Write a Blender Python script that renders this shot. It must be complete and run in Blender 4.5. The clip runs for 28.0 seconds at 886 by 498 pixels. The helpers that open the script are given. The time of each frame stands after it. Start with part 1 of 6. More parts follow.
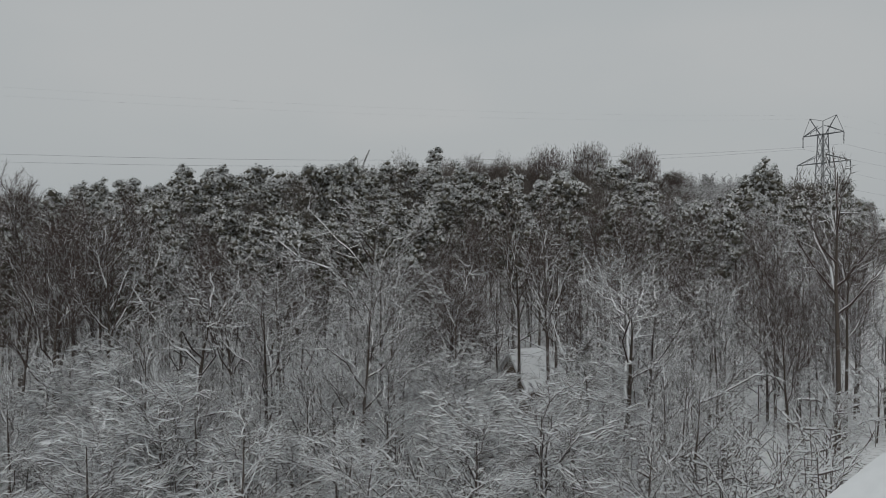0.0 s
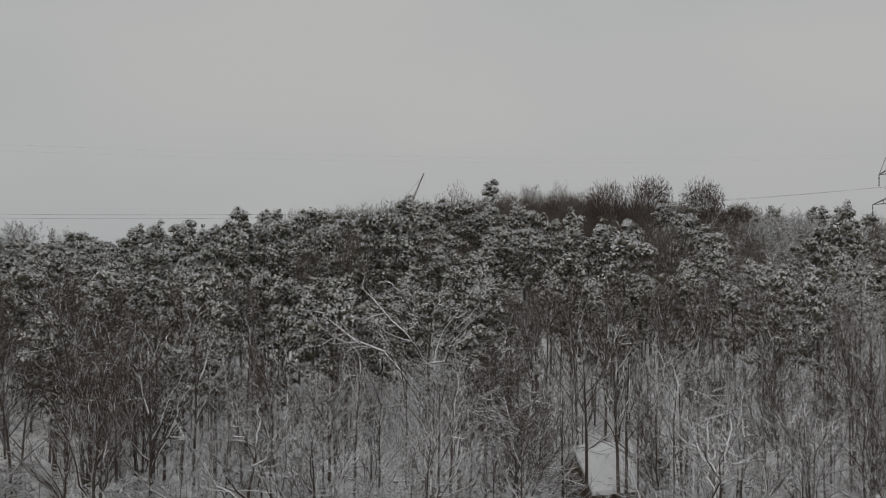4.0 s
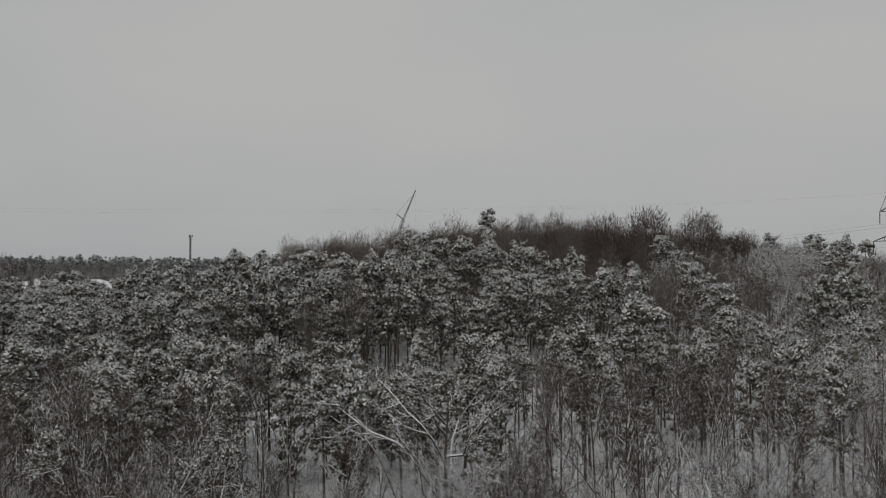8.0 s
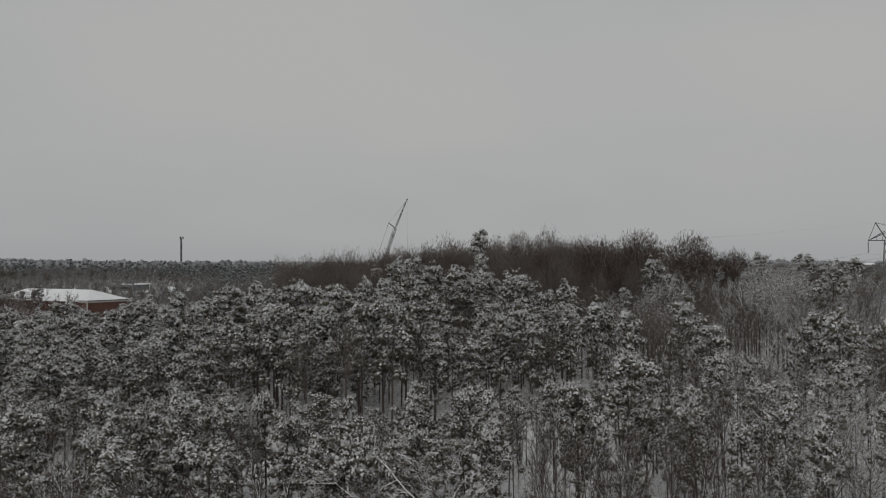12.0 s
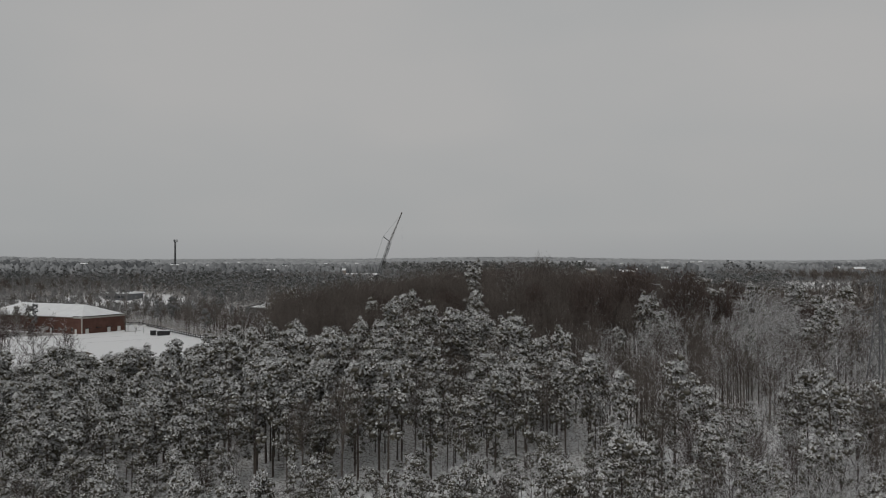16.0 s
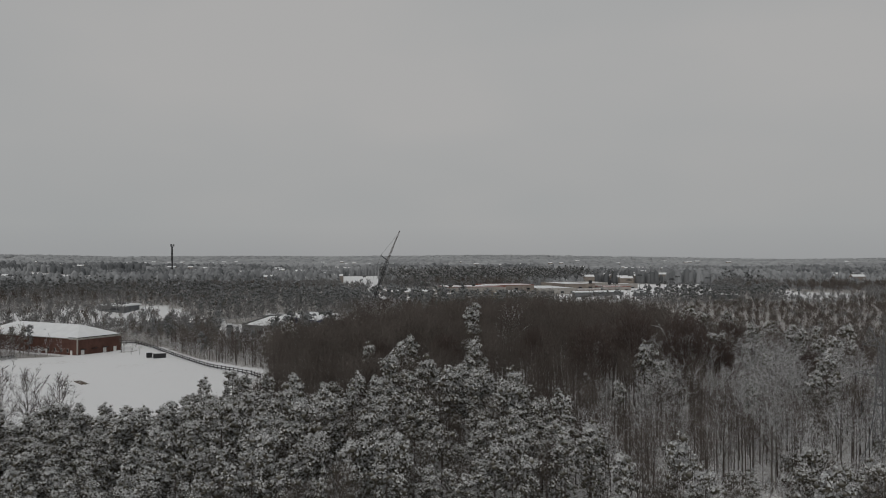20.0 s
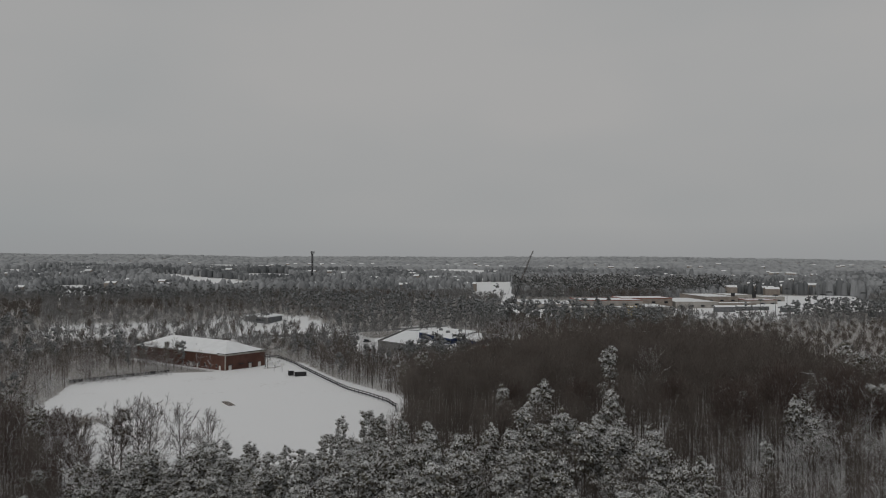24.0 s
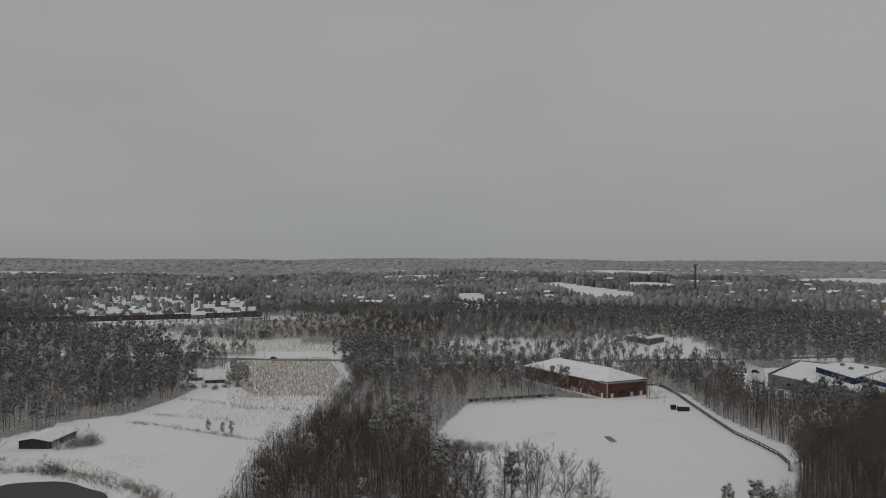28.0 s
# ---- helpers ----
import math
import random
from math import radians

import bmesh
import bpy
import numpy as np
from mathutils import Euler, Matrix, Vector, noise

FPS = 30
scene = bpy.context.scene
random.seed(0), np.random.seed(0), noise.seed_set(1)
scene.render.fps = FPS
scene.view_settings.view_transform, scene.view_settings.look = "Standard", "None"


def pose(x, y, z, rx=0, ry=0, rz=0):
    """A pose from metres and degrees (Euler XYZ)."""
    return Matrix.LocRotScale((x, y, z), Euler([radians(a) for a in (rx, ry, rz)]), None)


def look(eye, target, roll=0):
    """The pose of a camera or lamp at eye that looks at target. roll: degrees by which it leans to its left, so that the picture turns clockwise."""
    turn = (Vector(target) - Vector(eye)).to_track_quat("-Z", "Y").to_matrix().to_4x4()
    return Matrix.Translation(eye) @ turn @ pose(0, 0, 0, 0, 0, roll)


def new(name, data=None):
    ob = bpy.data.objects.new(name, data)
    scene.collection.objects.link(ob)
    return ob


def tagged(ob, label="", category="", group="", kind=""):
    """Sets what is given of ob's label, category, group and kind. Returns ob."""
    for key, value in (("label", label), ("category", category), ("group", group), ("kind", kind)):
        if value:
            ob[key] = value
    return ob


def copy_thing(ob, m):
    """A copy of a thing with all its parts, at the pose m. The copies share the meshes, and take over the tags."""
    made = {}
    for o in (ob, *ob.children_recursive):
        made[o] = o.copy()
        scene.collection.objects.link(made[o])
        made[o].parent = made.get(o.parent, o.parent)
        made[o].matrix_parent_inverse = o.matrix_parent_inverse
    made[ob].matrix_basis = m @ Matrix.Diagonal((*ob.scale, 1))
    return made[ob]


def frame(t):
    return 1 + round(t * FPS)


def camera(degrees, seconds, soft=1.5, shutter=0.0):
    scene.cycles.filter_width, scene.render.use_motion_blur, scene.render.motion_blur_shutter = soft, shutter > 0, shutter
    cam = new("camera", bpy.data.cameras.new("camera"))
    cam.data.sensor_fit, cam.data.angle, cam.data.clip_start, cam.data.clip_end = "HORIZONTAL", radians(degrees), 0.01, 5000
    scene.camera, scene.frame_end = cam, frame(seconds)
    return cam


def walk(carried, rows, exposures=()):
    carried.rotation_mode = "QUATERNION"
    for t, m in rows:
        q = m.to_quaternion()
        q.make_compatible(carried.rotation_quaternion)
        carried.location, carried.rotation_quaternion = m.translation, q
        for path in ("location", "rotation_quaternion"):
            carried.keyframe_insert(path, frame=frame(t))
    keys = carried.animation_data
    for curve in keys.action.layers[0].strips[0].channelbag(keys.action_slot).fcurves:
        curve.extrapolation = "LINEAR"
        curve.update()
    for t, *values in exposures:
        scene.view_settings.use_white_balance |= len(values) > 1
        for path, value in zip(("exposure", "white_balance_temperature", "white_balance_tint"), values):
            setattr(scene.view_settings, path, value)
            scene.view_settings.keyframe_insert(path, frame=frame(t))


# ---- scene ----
cam = camera(55.5, 28.0, soft=1.0)
# seconds, eye, tilt, lean, turn
PATH = [
    (0, 3.57, -5.72, 5.93, 90.21, -0.07, -2.58),
    (0.5, 3.39, -5.03, 6.21, 90.30, 0.12, 1.94),
    (1, 3.23, -4.30, 6.63, 90.45, 0.08, 2.61),
    (1.5, 3.11, -3.66, 7.38, 90.60, 0.03, 2.56),
    (2, 3.09, -3.24, 8.21, 90.78, 0.09, 2.47),
    (2.5, 3.19, -3.05, 9.00, 90.72, 0.07, 2.21),
    (3, 3.36, -2.92, 9.75, 90.76, -0.07, 1.82),
    (3.5, 3.44, -2.65, 10.56, 90.98, -0.13, 1.40),
    (4, 3.21, -2.27, 11.46, 91.07, -0.28, 1.08),
    (4.5, 2.77, -1.93, 12.43, 91.10, -0.31, 0.78),
    (6.5, 0.99, -1.35, 15.63, 91.29, 0.03, 0.21),
    (7, 0.90, -1.10, 16.41, 91.35, -0.00, 0.17),
    (8, 0.93, -0.59, 17.97, 91.39, -0.05, 0.24),
    (9, 0.97, -0.43, 19.37, 91.32, 0.02, 0.05),
    (10, 0.97, -0.63, 20.92, 91.26, 0.04, -0.06),
    (11, 0.75, -1.08, 22.66, 91.18, 0.15, -0.21),
    (12, 0.54, -1.63, 24.53, 91.09, 0.13, -0.36),
    (12.5, 0.51, -1.91, 25.44, 91.04, 0.12, -0.45),
    (14.5, 0.26, -2.90, 29.59, 90.90, 0.14, -0.75),
    (15, 0.30, -2.96, 30.91, 90.86, 0.13, -0.75),
    (16, 0.35, -2.82, 33.95, 90.77, 0.15, -0.76),
    (17, 0.26, -2.48, 36.92, 90.64, 0.10, -0.87),
    (18, 0.21, -2.09, 39.92, 90.53, 0.05, -0.91),
    (19, 0.24, -1.57, 43.09, 90.47, 0.04, -0.91),
    (20, 0.15, -0.92, 46.09, 90.44, 0.05, -0.94),
    (21, -0.18, -0.10, 49.18, 90.34, -0.01, -1.13),
    (21.5, -0.32, 0.24, 50.61, 90.33, -0.01, -1.22),
    (23.5, -0.21, 0.80, 55.38, 90.39, -0.16, 0.05),
    (24, -0.17, 0.70, 56.81, 90.36, -0.12, 8.09),
    (24.5, -0.12, 0.55, 58.41, 90.39, -0.17, 11.07),
    (25, -0.13, 0.41, 60.20, 90.40, -0.12, 13.43),
    (25.5, -0.15, 0.26, 61.90, 90.39, 0.06, 21.00),
    (26, -0.12, 0.16, 63.52, 90.38, 0.06, 29.02),
    (26.5, -0.07, 0.11, 65.14, 90.39, 0.04, 32.91),
    (27, -0.02, 0.07, 66.81, 90.43, 0.02, 33.62),
    (27.5, 0.01, 0.04, 68.58, 90.44, -0.03, 33.67),
    (28, 0.01, 0.00, 70.43, 90.43, -0.07, 33.59),
]
EXPOSURES = [(0.0, 0.29, 6250, 7), (1.0, 0.3, 6500, 10), (8.0, 0.24, 6500, 10), (12.0, 0.165, 6500, 10), (17.0, 0.13, 6500, 10), (24.0, 0.0, 6500, 10), (28.0, -0.06, 6500, 10)]
walk(cam, [(t, pose(x, y, z, rx, ry, rz)) for t, x, y, z, rx, ry, rz in PATH], EXPOSURES)

# ---- sky and light: low, even snow clouds ----
world = bpy.data.worlds.new("overcast_sky")
scene.world = world
world.use_nodes = True
wn, wl = world.node_tree.nodes, world.node_tree.links
wn.clear()
w_out, w_bg = wn.new("ShaderNodeOutputWorld"), wn.new("ShaderNodeBackground")
w_sky = wn.new("ShaderNodeTexSky")
w_sky.sky_type, w_sky.sun_disc = "NISHITA", False
w_sky.sun_elevation, w_sky.sun_rotation = radians(38), radians(200)
w_sky.air_density, w_sky.dust_density = 1.0, 8.0
w_hsv = wn.new("ShaderNodeHueSaturation")
w_hsv.inputs["Saturation"].default_value = 0.1
w_hsv.inputs["Value"].default_value = 0.05
w_tc, w_map = wn.new("ShaderNodeTexCoord"), wn.new("ShaderNodeMapping")
w_map.inputs["Scale"].default_value = (1.0, 1.0, 2.6)
w_noise = wn.new("ShaderNodeTexNoise")
w_noise.inputs["Scale"].default_value = 1.7
w_noise.inputs["Detail"].default_value = 3.0
w_ramp = wn.new("ShaderNodeValToRGB")
w_ramp.color_ramp.elements[0].position, w_ramp.color_ramp.elements[1].position = 0.32, 0.68
w_ramp.color_ramp.elements[0].color = (0.345, 0.360, 0.365, 1)
w_ramp.color_ramp.elements[1].color = (0.405, 0.402, 0.398, 1)
w_mix = wn.new("ShaderNodeMixRGB")
w_mix.inputs[0].default_value = 0.88
wl.new(w_tc.outputs["Generated"], w_map.inputs[0])
wl.new(w_map.outputs[0], w_noise.inputs["Vector"])
wl.new(w_noise.outputs[0], w_ramp.inputs[0])
wl.new(w_sky.outputs[0], w_hsv.inputs["Color"])
wl.new(w_hsv.outputs[0], w_mix.inputs[1])
wl.new(w_ramp.outputs[0], w_mix.inputs[2])
w_sep, w_low, w_haze = wn.new("ShaderNodeSeparateXYZ"), wn.new("ShaderNodeMapRange"), wn.new("ShaderNodeMixRGB")
w_low.inputs[1].default_value, w_low.inputs[2].default_value, w_low.inputs[3].default_value, w_low.inputs[4].default_value = -0.004, 0.035, 0.75, 0.0
w_haze.inputs[2].default_value = (0.285, 0.292, 0.297, 1)
wl.new(w_tc.outputs["Generated"], w_sep.inputs[0])
wl.new(w_sep.outputs[2], w_low.inputs[0])
wl.new(w_low.outputs[0], w_haze.inputs[0])
wl.new(w_mix.outputs[0], w_haze.inputs[1])
wl.new(w_haze.outputs[0], w_bg.inputs[0])
wl.new(w_bg.outputs[0], w_out.inputs[0])
sun_data = bpy.data.lights.new("sun", "SUN")
sun_data.energy, sun_data.angle, sun_data.color = 0.5, radians(25), (1.0, 0.97, 0.93)
sun = new("sun", sun_data)
sun.matrix_world = look((0, 0, 300), (40, 90, 210))

# ---- materials ----
SNOW = (0.80, 0.81, 0.82, 1)


def material(name, rough=0.85, metal=0.0):
    m = bpy.data.materials.new(name)
    m.use_nodes = True
    b = m.node_tree.nodes["Principled BSDF"]
    b.inputs["Roughness"].default_value, b.inputs["Metallic"].default_value = rough, metal
    b.inputs["Specular IOR Level"].default_value = 0.065
    return m, m.node_tree.nodes, m.node_tree.links, b


def noise_node(n, l, scale, detail=3.0, coords="Object"):
    tc, tex = n.new("ShaderNodeTexCoord"), n.new("ShaderNodeTexNoise")
    tex.inputs["Scale"].default_value, tex.inputs["Detail"].default_value = scale, detail
    l.new(tc.outputs[coords], tex.inputs["Vector"])
    return tex


def math_node(n, l, op, a, b):
    m = n.new("ShaderNodeMath")
    m.operation = op
    for k, v in enumerate((a, b)):
        if isinstance(v, (int, float)):
            m.inputs[k].default_value = v
        else:
            l.new(v, m.inputs[k])
    return m.outputs[0]


def mix_node(n, l, fac, a, b):
    m = n.new("ShaderNodeMixRGB")
    for k, v in enumerate((fac, a, b)):
        if isinstance(v, (int, float, tuple)):
            m.inputs[k].default_value = v
        else:
            l.new(v, m.inputs[k])
    return m.outputs[0]


def grained(name, one, two, scale=2.0, rough=0.85, metal=0.0, bump=0.0, fine=8.0):
    """A surface whose colour wanders between two tones at two scales."""
    m, n, l, b = material(name, rough, metal)
    coarse, grain = noise_node(n, l, scale), noise_node(n, l, scale * fine)
    f = math_node(n, l, "ADD", math_node(n, l, "MULTIPLY", coarse.outputs[0], 0.6), math_node(n, l, "MULTIPLY", grain.outputs[0], 0.4))
    r = n.new("ShaderNodeMapRange")
    r.inputs[1].default_value, r.inputs[2].default_value = 0.38, 0.62
    l.new(f, r.inputs[0])
    l.new(mix_node(n, l, r.outputs[0], (*one, 1), (*two, 1)), b.inputs["Base Color"])
    if bump:
        k = n.new("ShaderNodeBump")
        k.inputs["Strength"].default_value = bump
        l.new(grain.outputs[0], k.inputs["Height"])
        l.new(k.outputs[0], b.inputs["Normal"])
    return m


def snowy(name, one, two, low, high, scale=1.2, wander=0.7, per="object", most=1.0):
    """A plant surface with snow lying on what faces up; low and high: the tilt at which snow begins and is full."""
    m, n, l, b = material(name, 0.8)
    geo, sep = n.new("ShaderNodeNewGeometry"), n.new("ShaderNodeSeparateXYZ")
    l.new(geo.outputs["Normal"], sep.inputs[0])
    patch, grain = noise_node(n, l, scale), noise_node(n, l, scale * 5)
    w = math_node(n, l, "ADD", math_node(n, l, "MULTIPLY", patch.outputs[0], wander), math_node(n, l, "MULTIPLY", grain.outputs[0], wander))
    up = math_node(n, l, "ADD", sep.outputs[2], math_node(n, l, "SUBTRACT", w, wander))
    r = n.new("ShaderNodeMapRange")
    r.inputs[1].default_value, r.inputs[2].default_value, r.inputs[4].default_value = low, high, most
    l.new(up, r.inputs[0])
    if per == "object":
        vary = n.new("ShaderNodeObjectInfo").outputs["Random"]
    else:
        vary = geo.outputs["Random Per Island"]
    base = mix_node(n, l, vary, (*one, 1), (*two, 1))
    l.new(mix_node(n, l, r.outputs[0], base, SNOW), b.inputs["Base Color"])
    return m


M_NEEDLE = snowy("snowy_needles", (0.090, 0.082, 0.064), (0.150, 0.138, 0.110), 0.2, 1.6, 3.0, 1.0, "island", 0.5)
M_CLUMP = grained("snow_on_needles", (0.43, 0.435, 0.433), (0.76, 0.762, 0.765), 0.7, 0.8, fine=6)
M_MIDCLUMP = grained("snow_among_needles", (0.39, 0.395, 0.39), (0.68, 0.683, 0.685), 0.5, 0.8, fine=6)
M_TWIGSNOW = grained("snow_on_twigs", (0.70, 0.71, 0.72), (0.84, 0.85, 0.86), 1.0, 0.8)
# far snow and needles: haze painted in as paler, low-contrast colour
M_FARCLUMP = grained("haze_greyed_snow", (0.21, 0.218, 0.223), (0.31, 0.318, 0.325), 0.2, 0.8, fine=4)
M_FARNEEDLE = snowy("hazed_snowy_needles", (0.118, 0.122, 0.118), (0.155, 0.159, 0.155), 0.3, 1.5, 0.8, 0.9, "island", 0.3)
M_BARK = snowy("bark", (0.074, 0.061, 0.052), (0.118, 0.099, 0.087), 0.42, 0.85, 1.5, 0.5)
M_TWIG = snowy("twigs", (0.070, 0.054, 0.049), (0.113, 0.088, 0.079), 0.8, 1.3, 1.5, 0.5, "island")
M_FARTWIG = grained("massed_twigs", (0.094, 0.080, 0.071), (0.168, 0.147, 0.133), 0.13, 0.85, fine=9)
M_FROST = snowy("snowed_twigs", (0.066, 0.049, 0.039), (0.110, 0.083, 0.066), -0.12, 0.34, 1.5, 0.5, "island", 0.91)
# snowed twigs with distance haze mixed into their pale base colour
M_HAZEFROST = snowy("hazed_snowed_twigs", (0.135, 0.132, 0.128), (0.20, 0.196, 0.192), 0.0, 1.2, 0.8, 0.6, "island", 0.5)
M_BRUSH = snowy("snowed_brush", (0.15, 0.12, 0.09), (0.24, 0.195, 0.145), 0.15, 0.9, 1.0, 0.9, "island", 0.55)
# the haze over the ridges is put into this pale bluish colour
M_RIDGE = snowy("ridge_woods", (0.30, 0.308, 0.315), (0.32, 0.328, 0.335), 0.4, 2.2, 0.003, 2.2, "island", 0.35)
M_STALK = snowy("dry_stalks", (0.26, 0.20, 0.125), (0.36, 0.29, 0.20), 0.4, 0.9, 1.0, 0.4, "island")
M_ROOFSNOW = grained("roof_snow", (0.76, 0.77, 0.78), (0.83, 0.84, 0.85), 0.25, 0.7, bump=0.05)
M_BRICK = grained("red_brick", (0.105, 0.058, 0.047), (0.148, 0.081, 0.066), 0.3, 0.9, fine=20)
M_TRIM = grained("pale_trim", (0.34, 0.32, 0.29), (0.42, 0.40, 0.37), 0.5)
M_PALE = grained("pale_render", (0.33, 0.315, 0.29), (0.42, 0.40, 0.375), 0.3)
M_CONCRETE = grained("grey_concrete", (0.15, 0.15, 0.147), (0.21, 0.21, 0.205), 0.3)
M_BLUE = grained("blue_panel", (0.030, 0.048, 0.115), (0.042, 0.064, 0.15), 0.3, 0.5)
M_DARK = grained("dark_metal", (0.035, 0.035, 0.037), (0.06, 0.06, 0.062), 1.0, 0.55)
M_GLASS = grained("dark_glazing", (0.025, 0.03, 0.035), (0.04, 0.045, 0.05), 0.3, 0.15)
M_STEEL = grained("galvanised_steel", (0.15, 0.153, 0.157), (0.23, 0.234, 0.238), 2.0, 0.5, 0.4)
M_WOOD = grained("weathered_wood", (0.10, 0.075, 0.055), (0.17, 0.13, 0.10), 1.5, 0.9)
M_BARRIER = grained("dark_barrier", (0.075, 0.062, 0.055), (0.115, 0.098, 0.088), 0.4)
M_TAN = grained("tan_siding", (0.22, 0.19, 0.165), (0.30, 0.265, 0.235), 0.4)
M_GREY = grained("grey_siding", (0.13, 0.135, 0.14), (0.21, 0.215, 0.22), 0.4)
M_ROAD = grained("wet_slushy_asphalt", (0.09, 0.09, 0.092), (0.30, 0.30, 0.305), 0.12, 0.6)
M_SLUSH = grained("packed_snow", (0.55, 0.55, 0.55), (0.72, 0.72, 0.73), 0.06, 0.7)
M_WATER = grained("dark_pond_water", (0.010, 0.012, 0.012), (0.018, 0.02, 0.018), 0.1, 0.38)
M_WATER.node_tree.nodes["Principled BSDF"].inputs["Specular IOR Level"].default_value = 0.2
M_RED = grained("red_paint", (0.22, 0.078, 0.055), (0.28, 0.105, 0.08), 0.4, 0.6)
M_YELLOW = grained("yellow_panel", (0.42, 0.32, 0.10), (0.50, 0.38, 0.14), 0.4, 0.6)
M_WHITE = grained("white_paint", (0.62, 0.62, 0.60), (0.72, 0.72, 0.70), 0.5, 0.6)


def massed(name, one, two, scale):
    """Far woods: each crown has its own tone within wide drifts of dark and pale."""
    m, n, l, b = material(name, 0.9)
    geo, drift = n.new("ShaderNodeNewGeometry"), noise_node(n, l, scale, 4.0)
    f = math_node(n, l, "ADD", math_node(n, l, "MULTIPLY", drift.outputs[0], 1.0), math_node(n, l, "MULTIPLY", geo.outputs["Random Per Island"], 0.22))
    r = n.new("ShaderNodeMapRange")
    r.inputs[1].default_value, r.inputs[2].default_value = 0.45, 0.78
    l.new(f, r.inputs[0])
    l.new(mix_node(n, l, r.outputs[0], (*one, 1), (*two, 1)), b.inputs["Base Color"])
    return m


def ground_snow():
    m, n, l, b = material("snow_ground", 0.75)
    speck, patch, wide, leaf = noise_node(n, l, 0.9, 6), noise_node(n, l, 0.035, 4), noise_node(n, l, 0.006, 3), noise_node(n, l, 2.6, 5)
    # leaf litter and the shade under crowded trees, both painted as brown
    litter_shade = n.new("ShaderNodeAttribute")
    litter_shade.attribute_name = "litter_and_shade"
    f = math_node(n, l, "ADD", math_node(n, l, "MULTIPLY", speck.outputs[0], 0.5), math_node(n, l, "MULTIPLY", patch.outputs[0], 0.5))
    bare = n.new("ShaderNodeMapRange")
    bare.inputs[1].default_value, bare.inputs[2].default_value, bare.inputs[4].default_value = 0.60, 0.69, 0.6
    l.new(f, bare.inputs[0])
    g = math_node(n, l, "ADD", leaf.outputs[0], math_node(n, l, "MULTIPLY", math_node(n, l, "SUBTRACT", litter_shade.outputs["Fac"], 1.0), 0.12))
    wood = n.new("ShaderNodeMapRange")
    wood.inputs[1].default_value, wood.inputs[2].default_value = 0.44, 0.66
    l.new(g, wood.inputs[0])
    under = math_node(n, l, "MULTIPLY", wood.outputs[0], math_node(n, l, "MINIMUM", litter_shade.outputs["Fac"], 1.0))
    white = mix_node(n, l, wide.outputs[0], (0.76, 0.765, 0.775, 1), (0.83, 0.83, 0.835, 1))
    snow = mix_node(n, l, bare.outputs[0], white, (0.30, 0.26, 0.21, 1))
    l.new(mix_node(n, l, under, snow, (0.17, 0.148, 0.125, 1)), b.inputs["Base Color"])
    k = n.new("ShaderNodeBump")
    k.inputs["Strength"].default_value, k.inputs["Distance"].default_value = 0.35, 0.3
    l.new(speck.outputs[0], k.inputs["Height"])
    l.new(k.outputs[0], b.inputs["Normal"])
    return m


# blue-grey crown tones with the haze of distance painted in
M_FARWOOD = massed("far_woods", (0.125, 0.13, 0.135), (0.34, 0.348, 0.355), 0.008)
M_GROUND = ground_snow()

# ---- the lie of the land ----
def smooth(a, b, v):
    u = np.clip((v - a) / (b - a), 0, 1)
    return u * u * (3 - 2 * u)


def land(x, y):
    """Height of the ground in metres."""
    x, y = np.asarray(x, float), np.asarray(y, float)
    far = np.hypot(x, y)
    z = -5.0 * np.exp(-((x / 130) ** 2 + ((y - 20) / 75) ** 2))
    rise = np.where(y < 240, np.exp(-(((y - 240) / 72) ** 2)), 1 - 0.32 * smooth(250, 430, y))
    z = z + 13.8 * np.exp(-(((x - 36) / 98) ** 2)) * rise * (1 - smooth(450, 700, y))
    z = z - 2.4 * np.exp(-(((x - 14) / 17) ** 2 + ((y - 59) / 13) ** 2))
    z = z + 14.0 * smooth(430, 820, far)
    roll = np.sin(x / 410 + 0.7) * np.cos(y / 530 - 0.4) + 0.6 * np.sin((x + 2 * y) / 290)
    z = z + 6.0 * smooth(900, 1800, far) * roll
    ridge = 0.62 - 0.00016 * x + 0.16 * np.sin(x / 420 + 1.1) + 0.1 * np.sin((x - y) / 300)
    z = z + smooth(2300, 4300, far) * (4 + 20 * np.clip(ridge, 0, 2))
    for cx, cy, wide, high in ((-1517, 3043, 190, 18), (-2446, 2362, 160, 14), (-1150, 3300, 260, 9)):
        z = z + high * np.exp(-(((x - cx) / wide) ** 2 + ((y - cy) / wide) ** 2))
    return z


def ground_at(x, y):
    return float(land(x, y))


def in_poly(poly, x, y):
    x, y = np.asarray(x, float), np.asarray(y, float)
    inside = np.zeros(x.shape, bool)
    for (ax, ay), (bx, by) in zip(poly, poly[1:] + poly[:1]):
        cross = (ay > y) != (by > y)
        inside ^= cross & (x < (bx - ax) * (y - ay) / (by - ay + 1e-12) + ax)
    return inside


# ---- mesh helpers ----
def mesh_of(name, verts, faces, mats, index=None):
    me = bpy.data.meshes.new(name)
    me.from_pydata([tuple(map(float, v)) for v in verts], [], [tuple(f) for f in faces])
    for m in mats if isinstance(mats, (list, tuple)) else [mats]:
        me.materials.append(m)
    if index is not None:
        me.polygons.foreach_set("material_index", np.array(index, np.int32))
    me.update()
    return me


